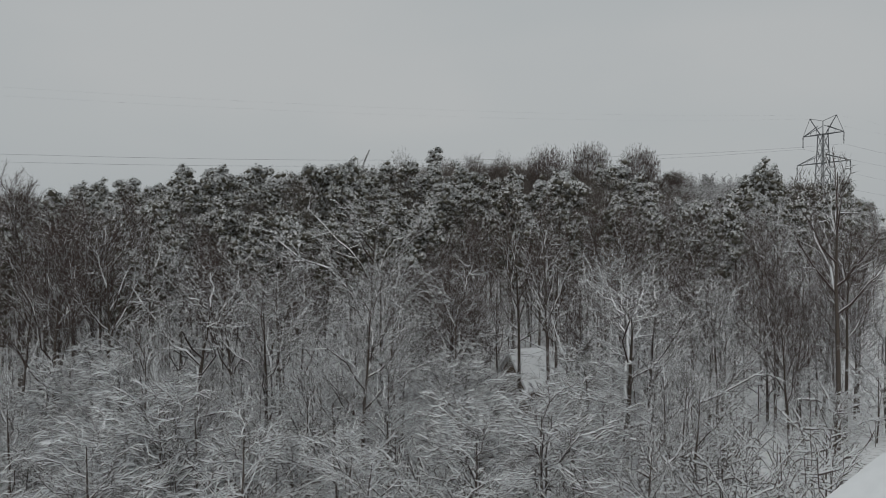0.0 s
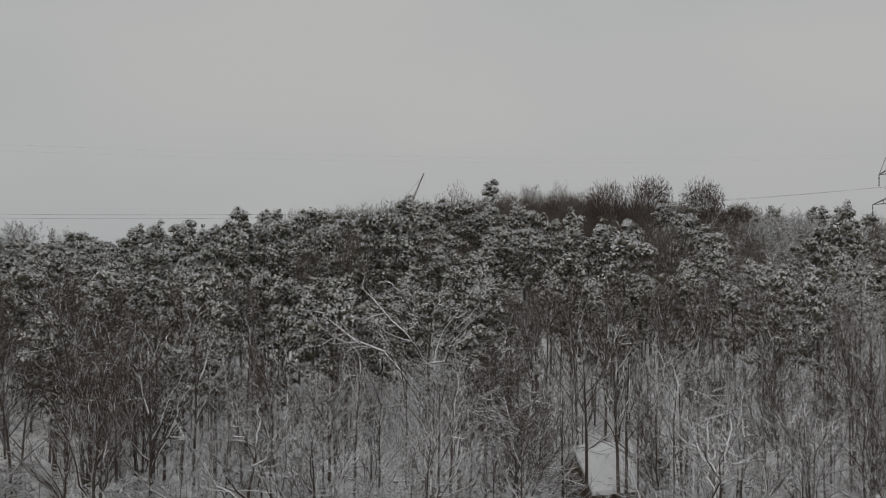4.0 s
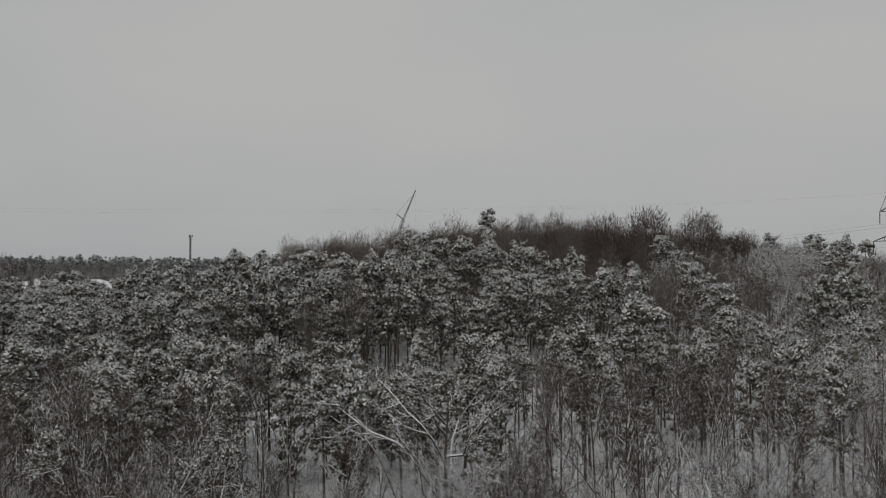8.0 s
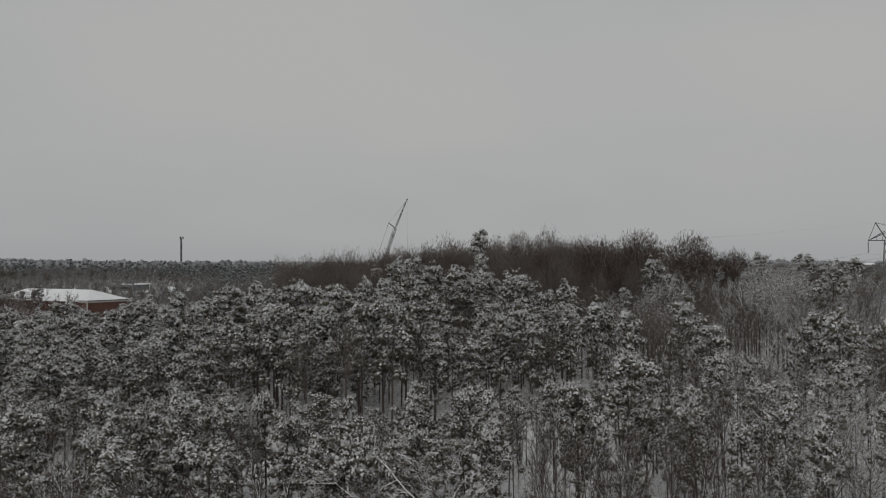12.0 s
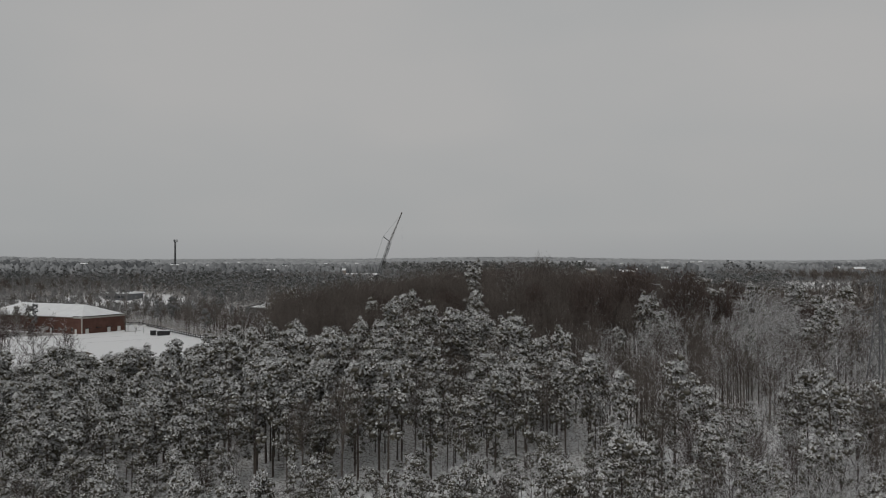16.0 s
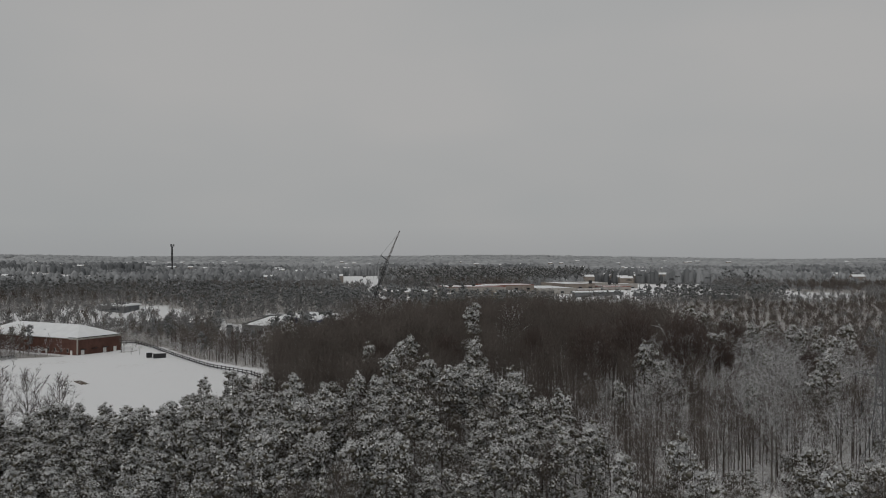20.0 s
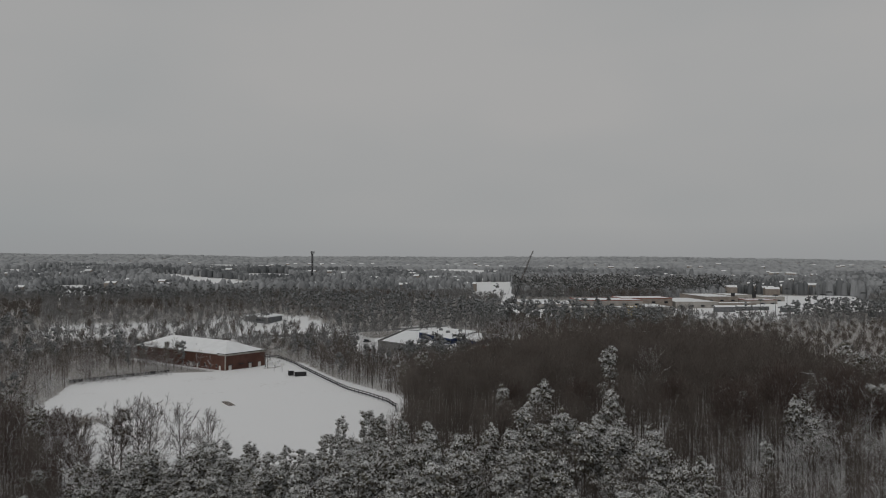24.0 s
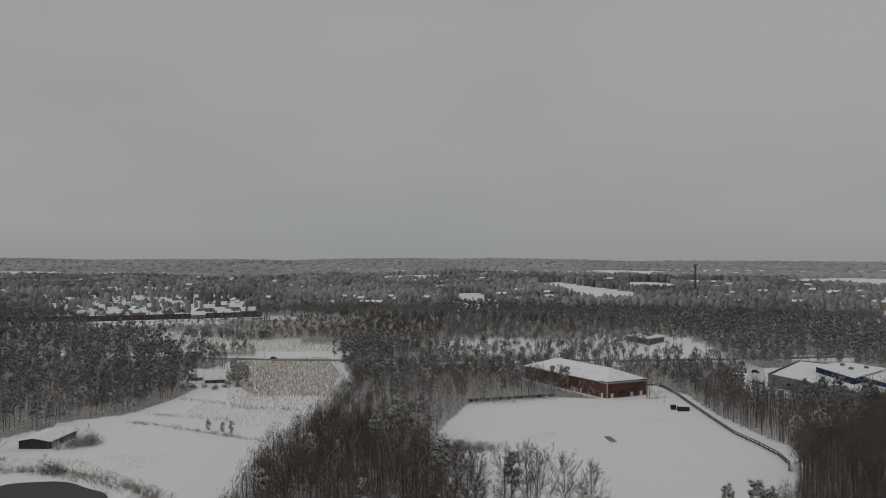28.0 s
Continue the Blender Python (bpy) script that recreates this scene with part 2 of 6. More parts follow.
def tri_mesh(name, v, t, mats, index=None):
    """A mesh from arrays of points and triangles."""
    me = bpy.data.meshes.new(name)
    me.vertices.add(len(v))
    me.vertices.foreach_set("co", np.ascontiguousarray(v, np.float32).ravel())
    me.loops.add(3 * len(t))
    me.loops.foreach_set("vertex_index", np.ascontiguousarray(t, np.int32).ravel())
    me.polygons.add(len(t))
    me.polygons.foreach_set("loop_start", np.arange(0, 3 * len(t), 3, dtype=np.int32))
    for m in mats if isinstance(mats, (list, tuple)) else [mats]:
        me.materials.append(m)
    if index is not None:
        me.polygons.foreach_set("material_index", np.ascontiguousarray(index, np.int32))
    me.update(calc_edges=True)
    return me


def part(name, me, parent, label=""):
    ob = new(name, me)
    ob.parent = parent
    return tagged(ob, label)


def thing(name, label, category, m=None, group="", kind=""):
    ob = new(name)
    if m is not None:
        ob.matrix_basis = m
    return tagged(ob, label, category, group, kind)


class Shape:
    """Gathers boxes, bars and prisms into one mesh."""

    def __init__(self):
        self.v, self.f = [], []

    def add(self, verts, faces):
        k = len(self.v)
        self.v += [tuple(p) for p in verts]
        self.f += [tuple(k + i for i in f) for f in faces]
        return self

    def prism(self, ring, z0, z1):
        n = len(ring)
        area = sum(a[0] * b[1] - b[0] * a[1] for a, b in zip(ring, ring[1:] + ring[:1]))
        ring = ring if area > 0 else ring[::-1]
        verts = [(x, y, z0) for x, y in ring] + [(x, y, z1) for x, y in ring]
        faces = [tuple(range(n - 1, -1, -1)), tuple(range(n, 2 * n))]
        faces += [(i, (i + 1) % n, n + (i + 1) % n, n + i) for i in range(n)]
        return self.add(verts, faces)

    def box(self, x0, x1, y0, y1, z0, z1):
        return self.prism([(x0, y0), (x1, y0), (x1, y1), (x0, y1)], z0, z1)

    def bar(self, a, b, r, sides=4, r2=None):
        a, b = Vector(a), Vector(b)
        d = (b - a).normalized()
        u = d.orthogonal().normalized()
        w = d.cross(u)
        r2 = r if r2 is None else r2
        ring = [u * math.cos(2 * math.pi * i / sides) + w * math.sin(2 * math.pi * i / sides) for i in range(sides)]
        verts = [a + p * r for p in ring] + [b + p * r2 for p in ring]
        faces = [(i, (i + 1) % sides, sides + (i + 1) % sides, sides + i) for i in range(sides)]
        return self.add(verts, faces + [tuple(range(sides - 1, -1, -1)), tuple(range(sides, 2 * sides))])

    def mesh(self, name, mat):
        return mesh_of(name, self.v, self.f, mat)


def box_mesh(name, mat, x0, x1, y0, y1, z0, z1):
    return Shape().box(x0, x1, y0, y1, z0, z1).mesh(name, mat)


# ---- ground: one sheet to the horizon ----
def build_ground():
    radii = np.r_[0.0, np.geomspace(4, 130, 36)[:-1], np.linspace(130, 560, 130)[:-1], np.geomspace(560, 4900, 60)]
    turns = np.radians(np.r_[np.linspace(-68, 38, 400), np.linspace(38, 292, 62)[1:-1]])
    rr, aa = np.meshgrid(radii[1:], turns, indexing="ij")
    x, y = rr * np.sin(aa), rr * np.cos(aa)
    z = land(x, y) + 0.12 * np.sin(x * 0.21) * np.cos(y * 0.17)
    v = np.concatenate([[[0, 0, ground_at(0, 0)]], np.stack([x, y, z], -1).reshape(-1, 3)])
    n, rings = len(turns), len(radii) - 1
    i, j = np.meshgrid(np.arange(rings - 1), np.arange(n), indexing="ij")
    a, b = 1 + i * n + j, 1 + i * n + (j + 1) % n
    c, d = a + n, b + n
    t = np.concatenate([np.stack([a, d, c], -1).reshape(-1, 3), np.stack([a, b, d], -1).reshape(-1, 3)])
    k = np.arange(n)
    t = np.concatenate([t[:, ::-1], np.stack([0 * k, 1 + k, 1 + (k + 1) % n], -1)])
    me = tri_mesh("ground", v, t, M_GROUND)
    me.polygons.foreach_set("use_smooth", np.ones(len(t), bool))
    wooded = me.attributes.new("litter_and_shade", "FLOAT", "POINT")
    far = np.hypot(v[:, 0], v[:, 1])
    # rises with distance, so far wood floors get more painted shade
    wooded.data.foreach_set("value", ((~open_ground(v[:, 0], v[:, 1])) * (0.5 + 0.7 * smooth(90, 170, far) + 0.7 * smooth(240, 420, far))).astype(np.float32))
    tagged(new("ground", me), "snow-covered rolling ground, brown fallen leaves and painted shade in the woods", "ground", kind="structure")



def strip(name, line, width, mat, label, category, lift=0.06):
    """A road or track that lies on the land along a line of points."""
    pts = []
    for (ax, ay), (bx, by) in zip(line, line[1:]):
        n = max(2, int(math.hypot(bx - ax, by - ay) / 8))
        pts += [(ax + (bx - ax) * i / n, ay + (by - ay) * i / n) for i in range(n)]
    pts.append(line[-1])
    verts, faces = [], []
    for i, (x, y) in enumerate(pts):
        x0, y0 = pts[max(i - 1, 0)]
        x1, y1 = pts[min(i + 1, len(pts) - 1)]
        d = math.hypot(x1 - x0, y1 - y0)
        nx, ny = -(y1 - y0) / d * width / 2, (x1 - x0) / d * width / 2
        z = ground_at(x, y) + lift + 0.12
        verts += [(x + nx, y + ny, z), (x - nx, y - ny, z), (x + nx * 1.1, y + ny * 1.1, z - 0.6), (x - nx * 1.1, y - ny * 1.1, z - 0.6)]
    for i in range(len(pts) - 1):
        k = 4 * i
        faces += [(k + 1, k + 5, k + 4, k), (k, k + 4, k + 6, k + 2), (k + 3, k + 7, k + 5, k + 1)]
    return tagged(new(name, mesh_of(name, verts, faces, mat)), label, category, kind="structure")

# ---- trees: patterns ----
rng = np.random.default_rng(7)


class Twigs:
    """Gathers triangles of a tree."""

    def __init__(self):
        self.v, self.t, self.n = [], [], 0

    def add(self, v, t):
        self.v.append(np.asarray(v, float))
        self.t.append(np.asarray(t, int) + self.n)
        self.n += len(v)

    def tube(self, pts, radii, sides=5):
        pts = np.asarray(pts, float)
        d = np.gradient(pts, axis=0)
        d /= np.linalg.norm(d, axis=1, keepdims=True) + 1e-9
        side = np.cross(d, [0.31, 0.17, 0.2] if abs(d[0][2]) > 0.7 else [0, 0, 1.0])
        side /= np.linalg.norm(side, axis=1, keepdims=True) + 1e-9
        over = np.cross(side, d)
        a = np.linspace(0, 2 * np.pi, sides, endpoint=False) + np.pi / 2
        ring = pts[:, None] + (side[:, None] * np.cos(a)[None, :, None] + over[:, None] * np.sin(a)[None, :, None]) * np.asarray(radii)[:, None, None]
        tris = []
        for i in range(len(pts) - 1):
            for j in range(sides):
                p, q = i * sides + j, i * sides + (j + 1) % sides
                tris += [(p, q, q + sides), (p, q + sides, p + sides)]
        self.add(ring.reshape(-1, 3), tris)

    def spike(self, p, d, r):
        p, d = np.asarray(p, float), np.asarray(d, float)
        s = np.cross(d, [0, 0, 1.0]) + 1e-6
        s /= np.linalg.norm(s)
        o = np.cross(s, d)
        o /= np.linalg.norm(o) + 1e-9
        self.add([p + s * r, p - s * r, p - o * r * 1.2, p + d], [(0, 3, 1), (1, 3, 2), (2, 3, 0)])

    def slivers(self, p, d, w):
        """Many thin twigs at once: their feet, ways and widths."""
        n = len(p)
        s = rng.normal(size=(n, 3))
        s = np.cross(d, s)
        s /= np.linalg.norm(s, axis=1, keepdims=True) + 1e-9
        v = np.stack([p - s * w[:, None], p + s * w[:, None], p + d], 1).reshape(-1, 3)
        self.add(v, np.arange(3 * n).reshape(-1, 3))

    def sides_of(self, P):
        d = np.gradient(P, axis=1)
        d /= np.linalg.norm(d, axis=2, keepdims=True) + 1e-9
        side = np.cross(d, [0, 0, 1.0]) + np.array([2e-3, 1e-3, 0])
        side /= np.linalg.norm(side, axis=2, keepdims=True)
        return d, side, np.cross(side, d)

    def prisms(self, P, R):
        """Many branches at once, three-sided: points (n, k, 3) and radii (n, k)."""
        _, side, over = self.sides_of(P)
        r = R[..., None]
        ring = np.stack([P + side * r + over * r * 0.5, P - side * r + over * r * 0.5, P - over * r], 2)
        n, k = P.shape[:2]
        at_ = (np.arange(n)[:, None, None] * k + np.arange(k - 1)[None, :, None]) * 3
        j = np.arange(3)[None, None]
        p, q = at_ + j, at_ + (j + 1) % 3
        self.add(ring.reshape(-1, 3), np.concatenate([np.stack([p, q, q + 3], -1).reshape(-1, 3), np.stack([p, q + 3, p + 3], -1).reshape(-1, 3)]))

    def ridges(self, P, R, high):
        """Snow lying along the tops of branches, as narrow ridges that thin out where a branch stands upright."""
        d, side, over = self.sides_of(P)
        r = R[..., None]
        flat = np.clip(1.15 - d[..., 2:] ** 2, 0, 1)
        tall = (high * rng.uniform(0.6, 1.3, P.shape[:2])[..., None] + 0.7 * r) * flat
        ring = np.stack([P + side * r * 1.2 + over * r * 0.4, P + over * r * 0.4 + np.array([0, 0, 1.0]) * tall, P - side * r * 1.2 + over * r * 0.4], 2)
        n, k = P.shape[:2]
        at_ = (np.arange(n)[:, None, None] * k + np.arange(k - 1)[None, :, None]) * 3
        j = np.arange(2)[None, None]
        p, q = at_ + j, at_ + j + 1
        self.add(ring.reshape(-1, 3), np.concatenate([np.stack([p, q, q + 3], -1).reshape(-1, 3), np.stack([p, q + 3, p + 3], -1).reshape(-1, 3)]))

    def blades(self, p, d, low, high):
        """Thin upright blades along twigs, from low to high beside each twig's line."""
        n = d / (np.linalg.norm(d, axis=1, keepdims=True) + 1e-9)
        up = np.array([0, 0, 1.0]) + rng.normal(0, 0.25, d.shape)
        up = up - n * np.sum(up * n, axis=1, keepdims=True)
        up /= np.linalg.norm(up, axis=1, keepdims=True) + 1e-9
        v = np.stack([p + up * low[:, None], p + up * high[:, None], p + d + up * (0.7 * low + 0.3 * high)[:, None]], 1)
        self.add(v.reshape(-1, 3), np.arange(3 * len(p)).reshape(-1, 3))

    def leaves(self, p, nrm, long, wide):
        """Flat pointed sprays of needles at p, facing nrm, lying outwards and a little down."""
        n = len(p)
        nrm = nrm / (np.linalg.norm(nrm, axis=1, keepdims=True) + 1e-9)
        u = np.cross(nrm, rng.normal(size=(n, 3)))
        u /= np.linalg.norm(u, axis=1, keepdims=True) + 1e-9
        w = np.cross(nrm, u)
        g = rng.uniform(0.6, 1.4, (n, 1))
        v = np.stack([p + u * g * long, p - u * g * long * 0.6 + w * g * wide, p - u * g * long * 0.6 - w * g * wide], 1)
        self.add(v.reshape(-1, 3), np.arange(3 * n).reshape(-1, 3))

    def lump(self, c, r, flat):
        """A shaded inner body of a needle clump."""
        o = np.array([(1, 0, 0), (0, 1, 0), (-1, 0, 0), (0, -1, 0), (0, 0, 1), (0, 0, -0.8)], float) * rng.uniform(0.75, 1.2, (6, 1))
        a = rng.uniform(0, 6.28)
        o = o @ np.array([[math.cos(a), -math.sin(a), 0], [math.sin(a), math.cos(a), 0], [0, 0, 1]])
        self.add(np.asarray(c, float) + o * [1, 1, flat] * r, [(0, 1, 4), (1, 2, 4), (2, 3, 4), (3, 0, 4), (1, 0, 5), (2, 1, 5), (3, 2, 5), (0, 3, 5)])

    def done(self):
        return np.concatenate(self.v), np.concatenate(self.t)


def pine(h, width, bare, boughs, clumps, greens, whites, size, sides=6):
    """A pine with a bare lower trunk: trunk and boughs, dark needle clumps, and the snow that lies on them."""
    wood, green, snow = Twigs(), Twigs(), Twigs()
    bend = rng.normal(0, 0.014 * h, 2)
    zs = np.linspace(0, 1, 6)
    line = np.stack([bend[0] * zs**2, bend[1] * zs**2, h * zs * 0.97 - 0.3 * (zs == 0)], -1)
    girth = 0.0105 * h * (1.05 - zs) ** 0.8 + 0.02
    if sides < 4:
        wood.tube(line[[0, 3, 5]], girth[[0, 3, 5]], 3)
    else:
        wood.tube(line, girth, sides)
    centres, radii, loads = [], [], []
    gap, laden = rng.uniform(0, 6.28), rng.uniform(0.55, 1.6)
    for k in range(boughs):
        u = ((k + rng.random()) / boughs) ** 0.85
        z = h * (bare + (0.93 - bare) * u)
        a = k * 2.4 + rng.normal(0, 0.5)
        reach = width * (0.5 + 0.5 * min(1, u / 0.3)) * math.sqrt(max(0.08, 1 - (0.97 * u) ** 2.6)) * rng.uniform(0.55, 1.1) * (1 - 0.25 * math.cos(a - gap))
        foot = np.array([bend[0] * (z / h) ** 2, bend[1] * (z / h) ** 2, z])
        way = np.array([math.cos(a), math.sin(a), 0.0 + 0.6 * u + rng.normal(0, 0.28)]) * reach
        if sides > 3 or k % 2:
            wood.spike(foot, way, 0.03 + 0.012 * reach)
        for j in range(clumps):
            f = 0.42 + 0.6 * (j + rng.random()) / clumps
            c = foot + way * f + np.array([0, 0, 0.12 * reach * math.sin(3.14 * f) - 0.1 * reach * f * f]) + rng.normal(0, 0.09 * width, 3) * [1, 1, 1.6]
            centres.append(c)
            radii.append(width * rng.uniform(0.15, 0.30) * (4 / clumps) ** 0.4)
            loads.append(laden * (0.4 + 0.95 * u) * rng.uniform(0.25, 1.75))
    for _ in range(max(1, clumps)):
        centres.append(np.array([bend[0], bend[1], h * 0.95]) + rng.normal(0, 0.13 * width, 3))
        radii.append(width * 0.2)
        loads.append(1.2)
    for c, r, load in zip(centres, radii, loads):
        flat = rng.uniform(0.75, 1.1)
        green.lump(c - [0, 0, 0.15 * r], 0.66 * r, flat)
        d = rng.normal(size=(greens, 3))
        d[:, 2] = 0.35 - np.abs(d[:, 2]) * 0.9
        d /= np.linalg.norm(d, axis=1, keepdims=True)
        green.leaves(c + d * [1, 1, flat] * r * rng.uniform(0.6, 1.1, (greens, 1)), d + rng.normal(0, 0.45, (greens, 3)), size, size * 0.7)
        n = max(2, int(round(whites * load)))
        d = rng.normal(size=(n, 3))
        d[:, 2] = -0.3 + np.abs(d[:, 2]) * 1.1
        d /= np.linalg.norm(d, axis=1, keepdims=True)
        snow.leaves(c + d * [1, 1, flat] * r * rng.uniform(0.75, 1.1, (n, 1)), d + [0, 0, 0.3] + rng.normal(0, 0.4, (n, 3)), size * 0.95, size * 0.6)
    return wood.done(), green.done(), snow.done()


def crooked(h, spread, fork, limbs, subs, twigs, lean=0.8, curl=0.15, gnarl=0.08, thick=0.013, snow=0.06, twig=0.010, twig_snow=0.03, dusted=0.8, cheap=False):
    """A leafless tree: trunk, limbs that bend and branch, then fine twigs, each with the snow that lies on it.
    fork: where limbs begin; lean: how far they lie over; curl: how far they turn up towards their ends; dusted: the share of twigs with snow."""
    wood, fan, white = Twigs(), Twigs(), Twigs()
    zs = np.linspace(0, 1, 4 if cheap else 8)
    bend = rng.normal(0, 0.03 * h, 2)
    line = np.stack([bend[0] * zs**2, bend[1] * zs**2, h * 0.88 * zs - 0.3 * (zs == 0)], -1)
    line[1:, :2] += np.cumsum(rng.normal(0, 0.12 * gnarl * h / len(zs) ** 0.5, (len(zs) - 1, 2)), axis=0)
    wood.tube(line, thick * h * (1.03 - zs) ** 0.85 + 0.012, 3 if cheap else 6)

    def boughs(feet, ways, longs, k, wiggle, turn):
        s = np.linspace(0, 1, k)[None, :, None]
        P = feet[:, None] + ways[:, None] * longs[:, None, None] * s
        P = P + np.array([0, 0, 1.0]) * turn * longs[:, None, None] * s**2
        step = rng.normal(0, wiggle, (len(feet), k, 3)) * longs[:, None, None] * (np.arange(k) > 0)[None, :, None]
        return P + np.cumsum(step, axis=1) / math.sqrt(k)

    def on_line(P, i, f):
        k = P.shape[1]
        g = np.clip(f * (k - 1), 0, k - 1.001)
        a = g.astype(int)
        w = (g - a)[:, None]
        return P[i, a] * (1 - w) + P[i, a + 1] * w, P[i, a + 1] - P[i, a]

    u = (np.arange(limbs) + rng.random(limbs)) / limbs
    z = h * (fork + (0.86 - fork) * u)
    feet = np.stack([np.interp(z, line[:, 2], line[:, 0]), np.interp(z, line[:, 2], line[:, 1]), z], -1)
    a = np.arange(limbs) * 2.4 + rng.normal(0, 0.6, limbs)
    tip = lean * rng.uniform(0.7, 1.25, limbs) * (1.1 - 0.5 * u)
    ways = np.stack([np.cos(a) * np.sin(tip), np.sin(a) * np.sin(tip), np.cos(tip)], -1)
    longs = np.minimum(spread * rng.uniform(0.7, 1.15, limbs) * (1.15 - 0.65 * u), (h * 1.03 - z) / np.maximum(ways[:, 2] + curl, 0.15))
    LP = boughs(feet, ways, longs, 4 if cheap else 6, gnarl, curl)
    s = np.linspace(0, 1, LP.shape[1])[None]
    LR = thick * h * 0.4 * (1.1 - 0.6 * u)[:, None] * (1.02 - 0.85 * s) + 0.008
    fan.prisms(LP, LR)
    white.ridges(LP, LR, snow)
    i = np.repeat(np.arange(limbs), subs)
    f = np.tile((np.arange(subs) + 0.5) / subs, limbs) * 0.78 + 0.22 + rng.uniform(-0.06, 0.03, limbs * subs)
    p, d = on_line(LP, i, np.clip(f, 0, 1))
    d = d / np.linalg.norm(d, axis=1, keepdims=True) + rng.normal(0, 0.55, d.shape) + [0, 0, 0.12]
    d /= np.linalg.norm(d, axis=1, keepdims=True)
    sl = longs[i] * rng.uniform(0.28, 0.6, len(i)) * (1.2 - 0.55 * f)
    SP = boughs(p, d, sl, 2 if cheap else 4, gnarl * 1.3, curl * 0.6)
    if cheap:
        fan.blades(p, SP[:, -1] - p, np.full(len(p), -2.4 * twig), np.full(len(p), 1.6 * twig))
        white.blades(p, SP[:, -1] - p, np.full(len(p), 1.6 * twig), np.full(len(p), 1.6 * twig + 1.2 * twig_snow))
    else:
        SR = (0.009 + 0.0009 * h) * (1.1 - 0.85 * np.linspace(0, 1, 4)[None]) * rng.uniform(0.6, 1.1, (len(i), 1))
        fan.prisms(SP, SR)
        white.ridges(SP, SR, snow * 0.62)
    m = np.repeat(np.arange(len(i)), twigs)
    f = rng.uniform(0.12, 1.0, len(m))
    p, d = on_line(SP, m, f)
    d = d / np.linalg.norm(d, axis=1, keepdims=True) + rng.normal(0, 0.6, d.shape) + [0, 0, 0.12 + curl * 0.5]
    d = d / np.linalg.norm(d, axis=1, keepdims=True) * (sl[m] * rng.uniform(0.3, 0.75, len(m)) * (1.2 - 0.4 * f))[:, None]
    w = twig * rng.uniform(0.6, 1.3, len(m))
    fan.blades(p, d, -w, w)
    c = rng.random(len(m)) < dusted
    flat = 1.1 - (d[c, 2] / np.linalg.norm(d[c], axis=1)) ** 2
    white.blades(p[c], d[c] * 0.96, w[c], w[c] + twig_snow * flat * rng.uniform(0.5, 1.4, c.sum()))
    return wood.done(), fan.done(), white.done()


def round_crown(h, wide, fork, limbs, n, w, long, sides=3):
    """A leafless tree whose limbs fan up into a rounded, finely twigged head."""
    wood, fan = Twigs(), Twigs()
    bend = rng.normal(0, 0.02 * h, 2)
    zs = np.array([0, 0.4, 0.75, 1.0])
    wood.tube(np.stack([bend[0] * zs**2, bend[1] * zs**2, h * 0.8 * zs - 0.3 * (zs == 0)], -1), np.array([0.0105, 0.009, 0.006, 0.002]) * h, sides)
    tall = h * (1 - fork) / 2
    mid = np.array([bend[0] * 0.5, bend[1] * 0.5, h * fork + tall])
    foot_at = np.array([bend[0] * fork * fork, bend[1] * fork * fork, h * fork * 0.8])
    for k in range(limbs):
        f = fork * 0.7 + (0.66 - fork * 0.7) * (k + rng.random()) / limbs
        a = k * 2.4 + rng.normal(0, 0.5)
        foot = np.array([bend[0] * f * f, bend[1] * f * f, h * f])
        tip = mid + np.array([math.cos(a) * wide, math.sin(a) * wide, 0]) * rng.uniform(0.4, 0.85) + [0, 0, tall * rng.uniform(0.0, 0.8)]
        wood.spike(foot, tip - foot, 0.0026 * h)
    d = rng.normal(size=(n, 3)) * [1, 1, 0.9] + [0, 0, 0.3]
    d /= np.linalg.norm(d, axis=1, keepdims=True)
    lump = 1 + 0.13 * np.sin(3 * np.arctan2(d[:, 1], d[:, 0]) + rng.uniform(0, 6)) + 0.1 * np.sin(5 * d[:, 2] + rng.uniform(0, 6))
    p = mid + d * np.array([wide, wide, tall]) * (lump * rng.uniform(0.3, 0.93, n) ** 0.7)[:, None]
    e = p - foot_at
    e = e / np.linalg.norm(e, axis=1, keepdims=True) + rng.normal(0, 0.42, (n, 3)) + [0, 0, 0.15]
    fan.slivers(p - e * long * 0.5, e / np.linalg.norm(e, axis=1, keepdims=True) * long * rng.uniform(0.6, 1.3, n)[:, None], w * rng.uniform(0.6, 1.3, n))
    return wood.done(), fan.done()


def shrub(h, spread, stems, fine, w):
    """A low bush of many stems."""
    fan = Twigs()
    feet, ways = [], []
    for _ in range(stems):
        a, lie = rng.uniform(0, 6.28), rng.uniform(0.1, 0.9)
        d = np.array([math.cos(a) * lie * spread, math.sin(a) * lie * spread, h * rng.uniform(0.6, 1.05)])
        p = rng.normal(0, 0.2 * spread, 3) * [1, 1, 0]
        fan.spike(p, d, 0.03)
        g = rng.uniform(0.2, 1.0, fine)[:, None]
        feet.append(p + d * g)
        e = d / np.linalg.norm(d) + rng.normal(0, 0.6, (fine, 3))
        ways.append(e * h * rng.uniform(0.15, 0.4, fine)[:, None])
    fan.slivers(np.concatenate(feet), np.concatenate(ways), np.full(stems * fine, w) * rng.uniform(0.6, 1.4, stems * fine))
    return fan.done()


